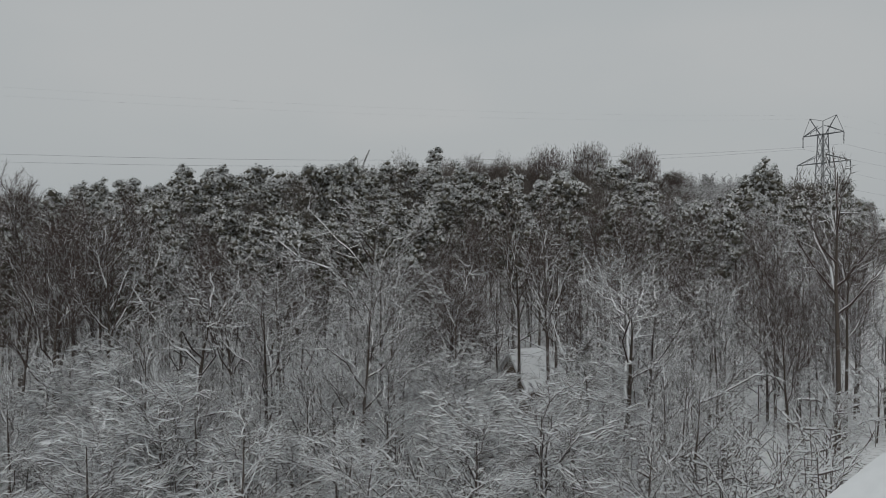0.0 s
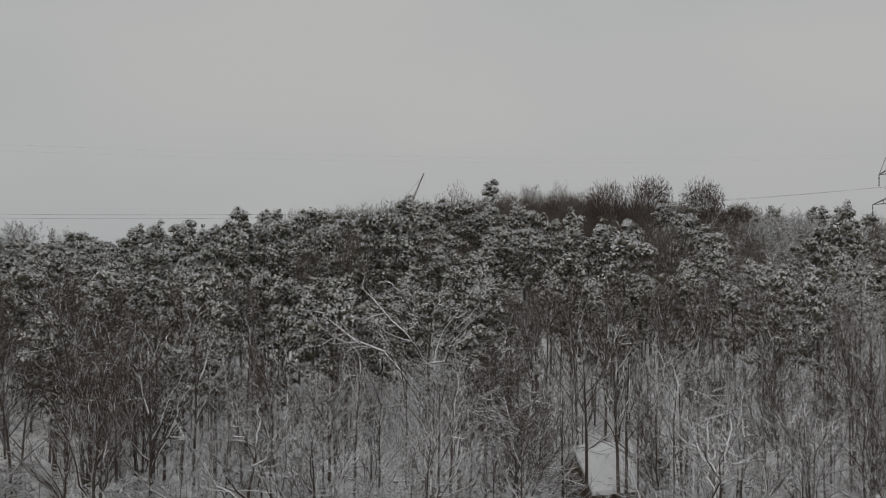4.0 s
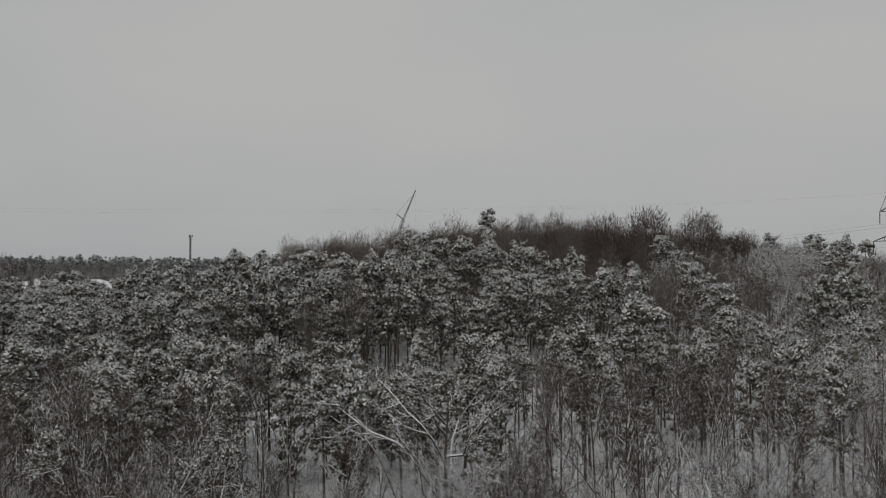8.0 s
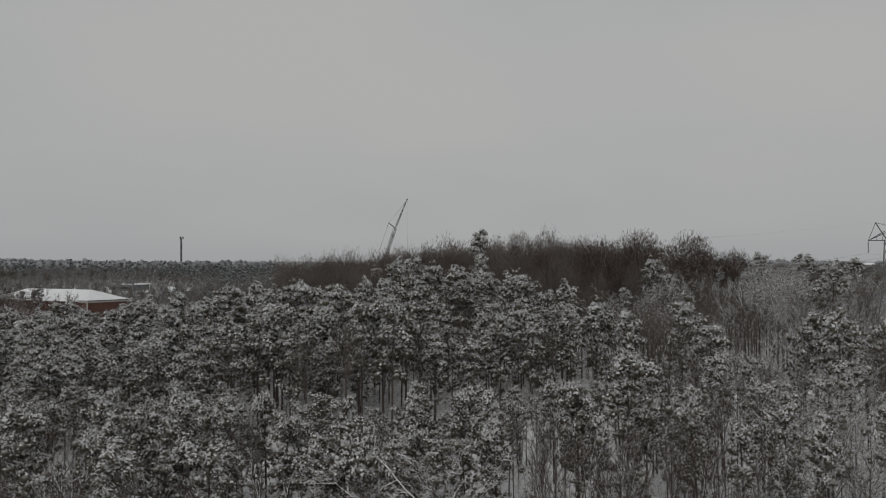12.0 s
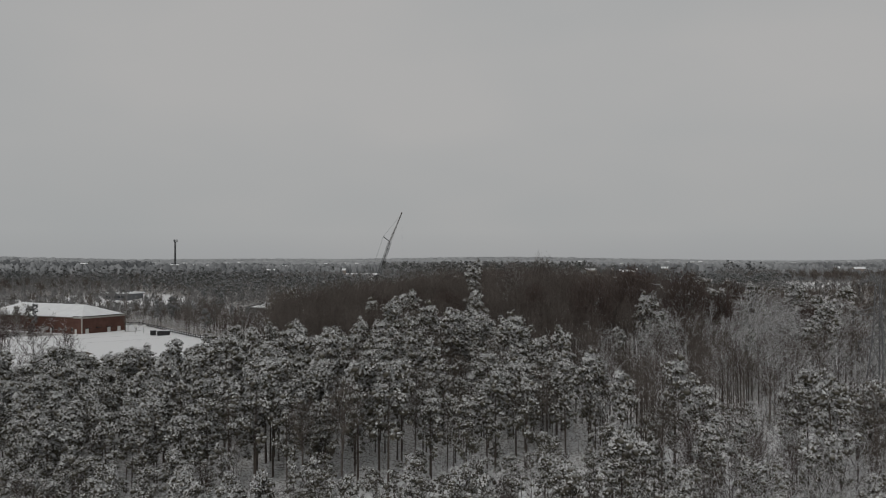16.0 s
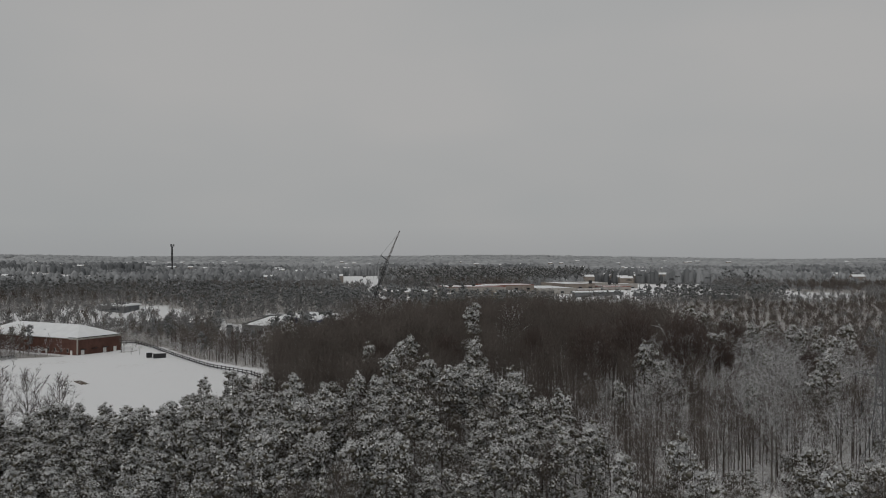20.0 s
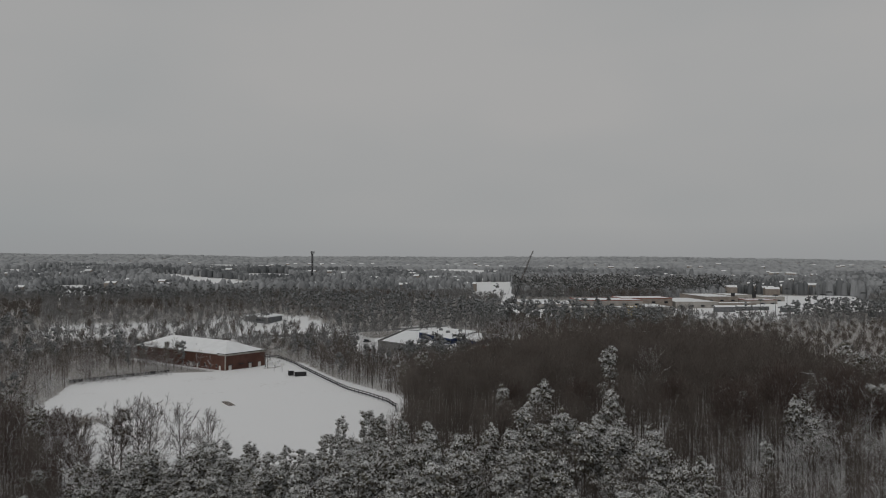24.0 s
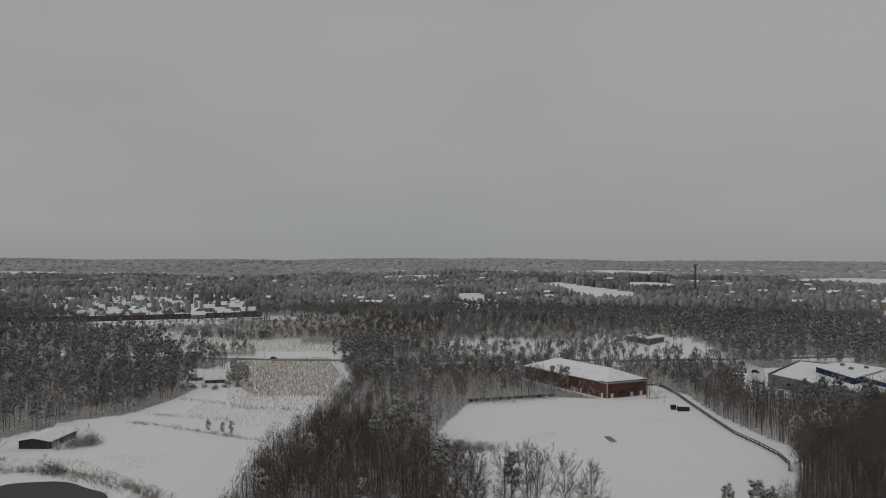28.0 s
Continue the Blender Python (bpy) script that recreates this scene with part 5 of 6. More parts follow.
# grey and blue modern school behind the trees
blue = thing("modern_school", "grey flat-roofed school with blue upper storey and snowy roof", "school", pose(0, 0, 0))
main_ring = [(-102.5, 463), (-100.5, 532), (-30, 512), (-38, 408)]
part("wall", Shape().prism(main_ring, -2, 8.0).mesh("wall", M_CONCRETE), blue)
part("roof", Shape().prism([(-100.9, 464.5), (-99.2, 530), (-31.6, 510.6), (-39.4, 410.5)], 8.0, 8.25).mesh("roof", M_ROOFSNOW), blue, "flat roof under snow")
for (ax, ay), (bx, by) in zip(main_ring, main_ring[1:] + main_ring[:1]):
    part("parapet", Shape().bar((ax, ay, 8.25), (bx, by, 8.25), 0.45).mesh("parapet", M_CONCRETE), blue)
up_ring = [(-83, 485), (-70.5, 505), (-52, 491), (-60, 449)]
part("upper_storey", Shape().prism(up_ring, 8.0, 11.6).mesh("upper_storey", M_BLUE), blue, "blue clad upper storey")
part("upper_roof", Shape().prism([(-85, 485), (-71, 508), (-50, 492), (-59, 446)], 11.6, 12.1).mesh("upper_roof", M_ROOFSNOW), blue, "upper roof under snow")
part("upper_storey", Shape().prism([(-61, 466), (-50, 489), (-36, 482), (-45, 446)], 8.0, 10.6).mesh("upper_storey", M_BLUE), blue, "blue clad wing")
part("upper_roof", Shape().prism([(-62, 466), (-50.5, 491), (-34.5, 483), (-44.5, 444)], 10.6, 11.0).mesh("upper_roof", M_ROOFSNOW), blue, "upper roof under snow")
for f in (0.22, 0.42, 0.60, 0.78):
    x, y = -102.5 + 64.5 * f, 463 - 55 * f
    win = part("window", Shape().bar((x - 2.6, y + 2.2, 5.0), (x + 2.6, y - 2.2, 5.0), 0.95).mesh("window", M_DARK), blue, "dark strip window")
    part("pane", Shape().bar((x - 2.3, y + 1.5, 5.0), (x + 2.3, y - 2.4, 5.0), 0.85).mesh("pane", M_GLASS), win)
for k in range(5):
    f = 0.1 + k * 0.2
    x, y = -83 + 23 * f, 485 - 36 * f
    part("window", Shape().bar((x - 0.2, y - 0.1, 9.9), (x + 2.8, y - 4.6, 9.9), 0.8).mesh("window", M_GLASS), blue, "upper window")
for x, y in ((-72, 490), (-66, 476), (-45, 470), (-60, 485)):
    part("roof_unit", Shape().box(x, x + 2.2, y, y + 1.8, 11.0, 13.0).box(x + 0.3, x + 1.9, y + 0.2, y + 1.6, 13.0, 13.3).mesh("roof_unit", M_STEEL), blue)

# low flat pavilion across the road
pav = thing("low_building", "low flat-roofed grey building with snow across the road", "building", pose(0, 0, 0))
ring = [(-231, 592.5), (-225, 618), (-206, 602), (-209.5, 581)]
part("wall", Shape().prism(ring, 5.5, 11.2).mesh("wall", M_GREY), pav)
part("roof", Shape().prism([(-232, 592), (-225, 620), (-204.5, 602), (-209, 579.5)], 11.2, 12.0).mesh("roof", M_ROOFSNOW), pav, "flat roof with patches of snow")
for f in (0.15, 0.4, 0.65):
    x, y = -231 + 21.5 * f, 592.5 - 11.5 * f
    part("window", Shape().bar((x, y - 0.2, 9.2), (x + 4.0, y - 2.4, 9.2), 0.9).mesh("window", M_GLASS), pav)
for x, y in ((-222, 600), (-216, 595)):
    part("roof_unit", box_mesh("roof_unit", M_STEEL, x, x + 2.5, y, y + 2, 12.0, 13.4), pav)


def block(top, cx, cy, w, d, z0, z1, turn, wall_mat, windows=0, band=None):
    """A flat-roofed wing of a school: walls, parapet, snowy roof, windows."""
    c, s = math.cos(radians(turn)), math.sin(radians(turn))
    put = lambda x, y: (cx + x * c - y * s, cy + x * s + y * c)  # noqa: E731
    ring = lambda a, b: [put(-a, -b), put(a, -b), put(a, b), put(-a, b)]  # noqa: E731
    body = part("wing", Shape().prism(ring(w / 2, d / 2), z0, z1).mesh("wing", wall_mat), top)
    part("roof", Shape().prism(ring(w / 2 - 0.6, d / 2 - 0.6), z1, z1 + 0.3).mesh("roof", M_ROOFSNOW), body, "flat roof under snow")
    rim = Shape()
    r = ring(w / 2 - 0.2, d / 2 - 0.2)
    for (ax, ay), (bx, by) in zip(r, r[1:] + r[:1]):
        rim.bar((ax, ay, z1 + 0.2), (bx, by, z1 + 0.2), 0.4)
    part("parapet", rim.mesh("parapet", band or wall_mat), body)
    for k in range(windows):
        x = -w / 2 + w * (k + 0.5) / windows
        (ax, ay), (bx, by) = put(x - 1.4, -d / 2 - 0.1), put(x + 1.4, -d / 2 - 0.1)
        part("window", Shape().bar((ax, ay, z1 - 3), (bx, by, z1 - 3), 0.9).mesh("window", M_GLASS), body)
    return body


site = thing("school_complex", "sprawling flat-roofed school with snowy roofs and a red band", "school", pose(0, 0, 0))
block(site, -20, 748, 41, 76, 6, 15, 14, M_PALE, 4)
block(site, 34, 697, 50, 37, 6, 20.5, 14, M_PALE, 5, M_RED)
block(site, 22, 661, 52, 17, 6, 16.1, 14, M_PALE, 5)
block(site, 53, 668, 11, 15, 6, 16.4, 14, M_YELLOW)
block(site, 69, 690, 22, 43, 6, 16.1, 14, M_PALE, 2)
block(site, 65, 728, 43, 32, 8, 20.7, 14, M_TAN, 4, M_RED)
block(site, 103, 757, 37, 65, 8, 17.3, 14, M_PALE, 4)
block(site, 132, 802, 30, 60, 9, 19.5, 14, M_TAN, 3)
block(site, 160, 836, 24, 32, 10, 19, 14, M_PALE, 2)
block(site, 143, 744, 32, 19, 8, 15.9, 14, M_TAN, 3)
block(site, 170, 782, 28, 24, 9, 17.1, 14, M_PALE, 3, M_RED)
block(site, 67, 777, 43, 26, 8, 17.9, 14, M_TAN, 4)
block(site, 190, 827, 22, 24, 10, 17.7, 14, M_PALE, 2)
for cx, cy, w, h in ((152, 712, 26, 3.2), (128, 700, 16, 4.0), (176, 700, 9, 3.5), (236, 668, 20, 3.5)):
    gable_house("dugout", "long low sports shelter with snow on its roof", "shelter", at(cx, cy, 12), w, 5, h, 0.8, M_GREY, windows=0, door=False, group="shelters by the playing fields")
for x, y, h in ((136, 611, 18), (158, 662, 17), (185, 736, 16), (193, 666, 17), (201, 678, 18), (234, 704, 15)):
    pole = thing("light_pole", "tall grey floodlight pole by the snowy playing fields", "light pole", at(x, y), "floodlights of the playing fields")
    part("pole", Shape().bar((0, 0, -0.5), (0, 0, h), 0.22, 6, 0.12).mesh("pole", M_STEEL), pole)
    part("crossarm", Shape().box(-2.0, 2.0, -0.12, 0.12, h - 0.9, h - 0.6).box(-1.6, 1.6, -0.12, 0.12, h - 0.1, h + 0.15).mesh("crossarm", M_DARK), pole)
    for k in range(4):
        part("floodlight", Shape().box(-1.9 + k * 1.1, -1.4 + k * 1.1, -0.5, 0.1, h - 0.6, h - 0.15).mesh("floodlight", M_DARK), pole)
for x in (150, 168):
    board = thing("scoreboard", "dark scoreboard on posts at the playing field", "scoreboard", at(x, 780))
    part("panel", box_mesh("panel", M_DARK, -1.6, 1.6, -0.15, 0.15, 5, 9), board)
    part("post", Shape().bar((0, 0, -0.5), (0, 0, 5), 0.2, 6).mesh("post", M_STEEL), board)

# ---- suburb beyond the highway ----
WALLS = (M_TAN, M_GREY, M_TAN, M_WHITE)
models = [gable_house("suburban_house", "two-storey suburban house with snow-covered roof", "house", at(-598, 505 + 30 * k, 60), 11.5 + k, 8.6, 3.9, 2.5 + 0.3 * k, WALLS[k], windows=3, chimney=k == 1, group="houses of the suburb") for k in range(3)]
sx, sy = Vector((0.5, 0.86)), Vector((-0.86, 0.5))
for row in range(15):
    for col in range(-12, 16):
        p = Vector((-598, 512)) + sx * (col * 24 + rng.uniform(-4, 4)) + sy * (row * 44 + rng.uniform(-5, 5))
        if not bool(in_poly(SUBURB, p.x, p.y)) or rng.random() < 0.10 + 0.035 * row or (abs(row - 0) < 1 and col in (0, 1)):
            continue
        copy_thing(models[int(rng.integers(3))], at(p.x, p.y, 60 + rng.choice([0, 90, 180]) + rng.uniform(-12, 12)))

# farther roofs, too small to count
roofs = Shape()
for _ in range(300):
    turn, far = radians(rng.uniform(-28, 62)), 950 + 1900 * rng.random() ** 1.6
    x, y = -math.sin(turn) * far, math.cos(turn) * far
    a, b, z = rng.uniform(4, 8), rng.uniform(3, 5), ground_at(x, y) + rng.uniform(6, 10)
    if bool(open_ground(x, y)) or bool(in_poly(DARK_WOODS, x, y)):
        x, y = x + 160, y + 90
        z = ground_at(x, y) + 6
    roofs.add([(x - a, y - b, z), (x + a, y - b, z), (x + a, y + b, z), (x - a, y + b, z), (x - a, y, z + 2.2), (x + a, y, z + 2.2), (x - a, y - b, z - 14), (x + a, y - b, z - 14), (x + a, y + b, z - 14), (x - a, y + b, z - 14)],
              [(0, 1, 5, 4), (2, 3, 4, 5), (1, 2, 5), (3, 0, 4), (6, 7, 1, 0), (7, 8, 2, 1), (8, 9, 3, 2), (9, 6, 0, 3)])
tagged(new("far_roofs", mesh_of("far_roofs", roofs.v, roofs.f, [M_ROOFSNOW, M_TAN], [0, 0, 1, 1, 1, 1, 1, 1] * 300)), "scattered snow-covered roofs of far houses", "houses", kind="stuff")

wall_line = [(-568, 553), (-606, 495), (-654, 425), (-748, 338)]
for (ax, ay), (bx, by) in zip(wall_line, wall_line[1:]):
    n = 8
    for k in range(n):
        x0, y0, x1, y1 = ax + (bx - ax) * k / n, ay + (by - ay) * k / n, ax + (bx - ax) * (k + 1) / n, ay + (by - ay) * (k + 1) / n
        zb = ground_at(x0, y0)
        seg = thing("sound_wall", "brown sound barrier section along the highway", "wall", pose(0, 0, 0), "sections of the sound barrier")
        part("panel", mesh_of("panel", [(x0, y0, zb - 0.5), (x1, y1, zb - 0.5), (x1, y1, zb + 4.6), (x0, y0, zb + 4.6), (x0 + 0.3, y0 - 0.3, zb - 0.5), (x1 + 0.3, y1 - 0.3, zb - 0.5), (x1 + 0.3, y1 - 0.3, zb + 4.6), (x0 + 0.3, y0 - 0.3, zb + 4.6)], [(0, 1, 2, 3), (7, 6, 5, 4), (0, 4, 5, 1), (2, 6, 7, 3), (1, 5, 6, 2), (3, 7, 4, 0)], M_BARRIER), seg)
        part("post", Shape().box(x0 - 0.3, x0 + 0.5, y0 - 0.5, y0 + 0.3, zb - 0.5, zb + 4.9).mesh("post", M_CONCRETE), seg)
strip("highway", [(-540, 565), (-592, 487), (-640, 416), (-740, 322)], 13, M_SLUSH, "wide snow-packed highway before the sound barrier", "road")
strip("road", [(-470, 341), (-448, 355), (-402, 384), (-359, 411), (-300, 447), (-250, 488), (-204, 512), (-143, 553), (-80, 590)], 7, M_ROAD, "wet slushy two-lane road through the fields", "road")
strip("driveway", [(-205, 511), (-200, 480), (-172, 450), (-158, 440)], 8, M_SLUSH, "snow-packed drive to the brick hall", "drive")
strip("driveway", [(-143, 553), (-122, 520), (-112, 478), (-104, 440)], 9, M_SLUSH, "snow-packed drive and yard beside the modern school", "drive")

# ---- barn, sheds, pond ----
# solid dark walls paint the shaded inside of the open barn
gable_house("barn", "open wooden barn by the pond, wide snow-covered roof, shaded inside as dark walls", "barn", at(-298, 181.5, 121), 20, 11.5, 2.9, 1.0, M_DARK, over=0.9, door=False)
gable_house("shed", "snow-roofed farm shed among bare bushes", "shed", at(-361, 317, 49), 10.5, 8.5, 2.3, 4.4, M_WOOD, over=0.6, windows=1)
gable_house("shed", "small farm outbuilding with snowy roof", "shed", at(-375, 315, 49), 8, 7, 2.2, 3.6, M_GREY, windows=1)
shore = []
for k in range(72):
    a_ = 2 * math.pi * k / 72
    w_ = 1 + 0.06 * math.sin(3 * a_ + 0.5) + 0.03 * math.sin(7 * a_)
    shore.append((-230.7 + 23 * math.cos(a_) * w_, 136.5 + 17.5 * math.sin(a_) * w_))
tagged(new("water", Shape().prism(shore, -0.8, 0.17).mesh("water", M_WATER)), "dark unfrozen pond water", "pond", kind="structure")

# ---- fence round the school field, bins, frames ----
fence = thing("fence", "dark low fence curving along the edge of the snowy field", "fence", pose(0, 0, 0))
line = [(-163, 441), (-152, 439), (-136, 417), (-107, 367), (-85, 328), (-71, 307), (-61, 290), (-55, 276), (-53, 266)]
for (ax, ay), (bx, by) in zip(line, line[1:]):
    n = max(2, int(math.hypot(bx - ax, by - ay) / 4))
    for k in range(n):
        x0, y0, x1, y1 = ax + (bx - ax) * k / n, ay + (by - ay) * k / n, ax + (bx - ax) * (k + 1) / n, ay + (by - ay) * (k + 1) / n
        z0, z1 = ground_at(x0, y0), ground_at(x1, y1)
        part("rail", Shape().bar((x0, y0, z0 + 1.3), (x1, y1, z1 + 1.3), 0.17).bar((x0, y0, z0 + 0.55), (x1, y1, z1 + 0.55), 0.24).mesh("rail", M_DARK), fence)
        part("post", Shape().box(x0 - 0.14, x0 + 0.14, y0 - 0.14, y0 + 0.14, z0 - 0.5, z0 + 1.65).mesh("post", M_DARK), fence)
hedge = thing("fence", "dark solid board fence at the wood's edge", "fence", pose(0, 0, 0))
for k in range(14):
    f0, f1 = k / 14, (k + 0.92) / 14
    x0, y0, x1, y1 = -214 + 28 * f0, 343 + 38 * f0, -214 + 28 * f1, 343 + 38 * f1
    part("panel", Shape().prism([(x0, y0), (x1, y1), (x1 + 0.15, y1 - 0.1), (x0 + 0.15, y0 - 0.1)], -0.4, 1.5).mesh("panel", M_DARK), hedge)


def container(name, label, x, y, w, d, h, turn):
    top = thing(name, label, "container", at(x, y, turn))
    part("body", Shape().box(-w / 2, w / 2, -d / 2, d / 2, 0.1, h).mesh("body", M_DARK), top)
    ribs = Shape()
    for k in range(int(w / 0.5)):
        ribs.box(-w / 2 + k * 0.5 + 0.1, -w / 2 + k * 0.5 + 0.22, -d / 2 - 0.07, -d / 2, 0.2, h - 0.1)
    part("rib", ribs.mesh("rib", M_DARK), top)
    part("snow_cap", Shape().box(-w / 2 + 0.05, w / 2 - 0.05, -d / 2 + 0.05, d / 2 - 0.05, h, h + 0.16).mesh("snow_cap", M_ROOFSNOW), top, "layer of snow on the lid")


container("dumpster", "dark steel dumpster standing on the snowy field", -124.5, 376.5, 2.3, 2.0, 2.2, 30)
container("storage_container", "long dark storage container standing on the snowy field", -119.2, 374.2, 5.2, 2.6, 2.1, 25)
goal = thing("fallen_goal", "brown weathered frame lying on the snowy field", "frame", at(-123.2, 300, -52, 0.05))
for y in (-1.0, 0, 1.0):
    part("bar", Shape().box(-5, 5, y - 0.09, y + 0.09, 0, 0.2).mesh("bar", M_WOOD), goal)
for k in range(8):
    part("slat", Shape().box(-4.8 + k * 1.35, -4.65 + k * 1.35, -1.2, 1.2, 0.2, 0.28).mesh("slat", M_WOOD), goal)
for x, y in ((-138, 392), (-133, 389)):
    hoop = thing("basketball_hoop", "basketball hoop on a leaning steel post in the snow", "hoop", at(x, y, 30), "hoops by the brick hall")
    part("post", Shape().bar((0, 0, -0.3), (0, 0, 3.0), 0.09, 6).bar((0, 0, 3.0), (0, -1.1, 3.5), 0.08, 6).mesh("post", M_STEEL), hoop)
    part("backboard", Shape().box(-0.9, 0.9, -1.25, -1.15, 3.0, 4.1).mesh("backboard", M_WHITE), hoop)
for x, y, h in ((-146.5, 403.5, 6.5), (-205, 560, 9), (-222, 545, 9), (-190, 575, 9), (-105, 500, 8), (-352, 415, 8), (-395, 388, 8), (-300, 444, 8)):
    lamp = thing("street_lamp", "slim grey lamp post standing in the snow", "lamp post", at(x, y), "lamp posts")
    part("pole", Shape().bar((0, 0, -0.5), (0, 0, h), 0.12, 6, 0.08).mesh("pole", M_STEEL), lamp)
    part("lamp_head", Shape().box(-0.3, 1.3, -0.18, 0.18, h - 0.1, h + 0.12).mesh("lamp_head", M_DARK), lamp)


def vehicle(name, label, x, y, turn, paint, high=1.5):
    car = thing(name, label, "car", at(x, y, turn, 0.2))
    v = [(-2.3, -0.9, 0.3), (2.3, -0.9, 0.3), (2.3, 0.9, 0.3), (-2.3, 0.9, 0.3), (-2.3, -0.9, 0.85), (2.2, -0.88, 0.8), (2.2, 0.88, 0.8), (-2.3, 0.9, 0.85)]
    box = [(0, 1, 5, 4), (1, 2, 6, 5), (2, 3, 7, 6), (3, 0, 4, 7), (4, 5, 6, 7), (3, 2, 1, 0)]
    part("body", mesh_of("body", v, box, paint), car)
    v = [(-2.0, -0.85, 0.85), (1.1, -0.85, 0.82), (1.1, 0.85, 0.82), (-2.0, 0.85, 0.85), (-1.5, -0.7, high), (0.4, -0.7, high), (0.4, 0.7, high), (-1.5, 0.7, high)]
    part("cabin", mesh_of("cabin", v, box, M_GLASS), car)
    part("snow_cap", Shape().box(-1.45, 0.35, -0.66, 0.66, high, high + 0.1).mesh("snow_cap", M_ROOFSNOW), car)
    for wx in (-1.4, 1.4):
        for wy in (-0.92, 0.72):
            part("wheel", Shape().bar((wx, wy, 0.33), (wx, wy + 0.2, 0.33), 0.33, 12).mesh("wheel", M_DARK), car)


vehicle("car", "dark car driving on the slushy road", -391, 392, 33, M_DARK)
vehicle("car", "dark parked utility car in the snowy yard", -119, 506, 5, M_DARK, 1.85)
vehicle("pickup_truck", "red parked pickup in the snowy yard", -108, 467, 15, M_RED, 1.7)

# ---- crane, mast, power line ----
def lattice(a, b, w0, w1, bays, r, mat, sides=4):
    """A lattice boom or leg frame between two points, in one mesh."""
    s = Shape()
    a, b = Vector(a), Vector(b)
    d = (b - a).normalized()
    u = d.orthogonal().normalized()
    w = d.cross(u)
    turn = [(u * math.cos(q) + w * math.sin(q)) for q in [math.pi / 4 + 2 * math.pi * i / sides for i in range(sides)]]
    rings = [[a + (b - a) * (k / bays) + t * (w0 + (w1 - w0) * k / bays) * 0.7 for t in turn] for k in range(bays + 1)]
    for k in range(bays):
        for i in range(sides):
            j = (i + 1) % sides
            s.bar(rings[k][i], rings[k + 1][i], r, 4)
            s.bar(rings[k][i], rings[k + 1][j] if k % 2 else rings[k][j], r * 0.6, 3)
            s.bar(rings[k][j] if k % 2 else rings[k][i], rings[k + 1][i] if k % 2 else rings[k + 1][j], r * 0.6, 3)
    return s.mesh("lattice", mat)


crane = thing("crawler_crane", "tall lattice-boom crane leaning over the building site", "crane", pose(0, 0, 0))
part("boom", lattice((-34.6, 428, 4), (-21.2, 431, 43.6), 1.25, 1.25, 24, 0.095, M_DARK), crane, "dark lower lattice boom")
part("jib", lattice((-21.2, 431, 43.6), (-15.0, 432, 58.8), 0.85, 0.3, 12, 0.06, M_BARRIER), crane, "rust-brown lattice jib")
part("mast", Shape().bar((-21.2, 431, 43.6), (-24.6, 430.5, 46.2), 0.25).bar((-24.6, 430.5, 46.2), (-15.6, 432, 57.4), 0.05, 3).mesh("mast", M_DARK), crane)
part("cable", Shape().bar((-24.6, 430.5, 46.2), (-38, 428, 6), 0.05, 3).bar((-15.0, 432, 58.5), (-15.0, 432, 30), 0.012, 3).mesh("cable", M_DARK), crane)
zc = ground_at(-37, 428)
part("cab", Shape().box(-43, -33, 426, 430, zc + 1.4, zc + 4.6).mesh("cab", M_RED), crane)
for y in (424.4, 430.6):
    part("crawler_track", Shape().box(-42, -33, y, y + 1.2, zc, zc + 1.3).mesh("crawler_track", M_DARK), crane)

mast = thing("cell_tower", "slim grey mobile-phone mast rising above the far woods", "mast", at(-315.5, 1038.4))
hz = 60.4 - ground_at(-315.5, 1038.4)
part("mast", lattice((0, 0, -0.5), (0, 0, hz - 3), 1.7, 1.5, 24, 0.3, M_DARK, 3), mast)
for k in range(3):
    q = 2 * math.pi * k / 3
    part("antenna", Shape().box(2.0 * math.cos(q) - 0.5, 2.0 * math.cos(q) + 0.5, 2.0 * math.sin(q) - 0.5, 2.0 * math.sin(q) + 0.5, hz - 3.2, hz).mesh("antenna", M_STEEL), mast)
part("platform", Shape().box(-2, 2, -2, 2, hz - 1.8, hz - 1.4).mesh("platform", M_STEEL), mast)

ARMS = ((29.0, 4.6), (23.4, 6.0), (18.0, 4.8))


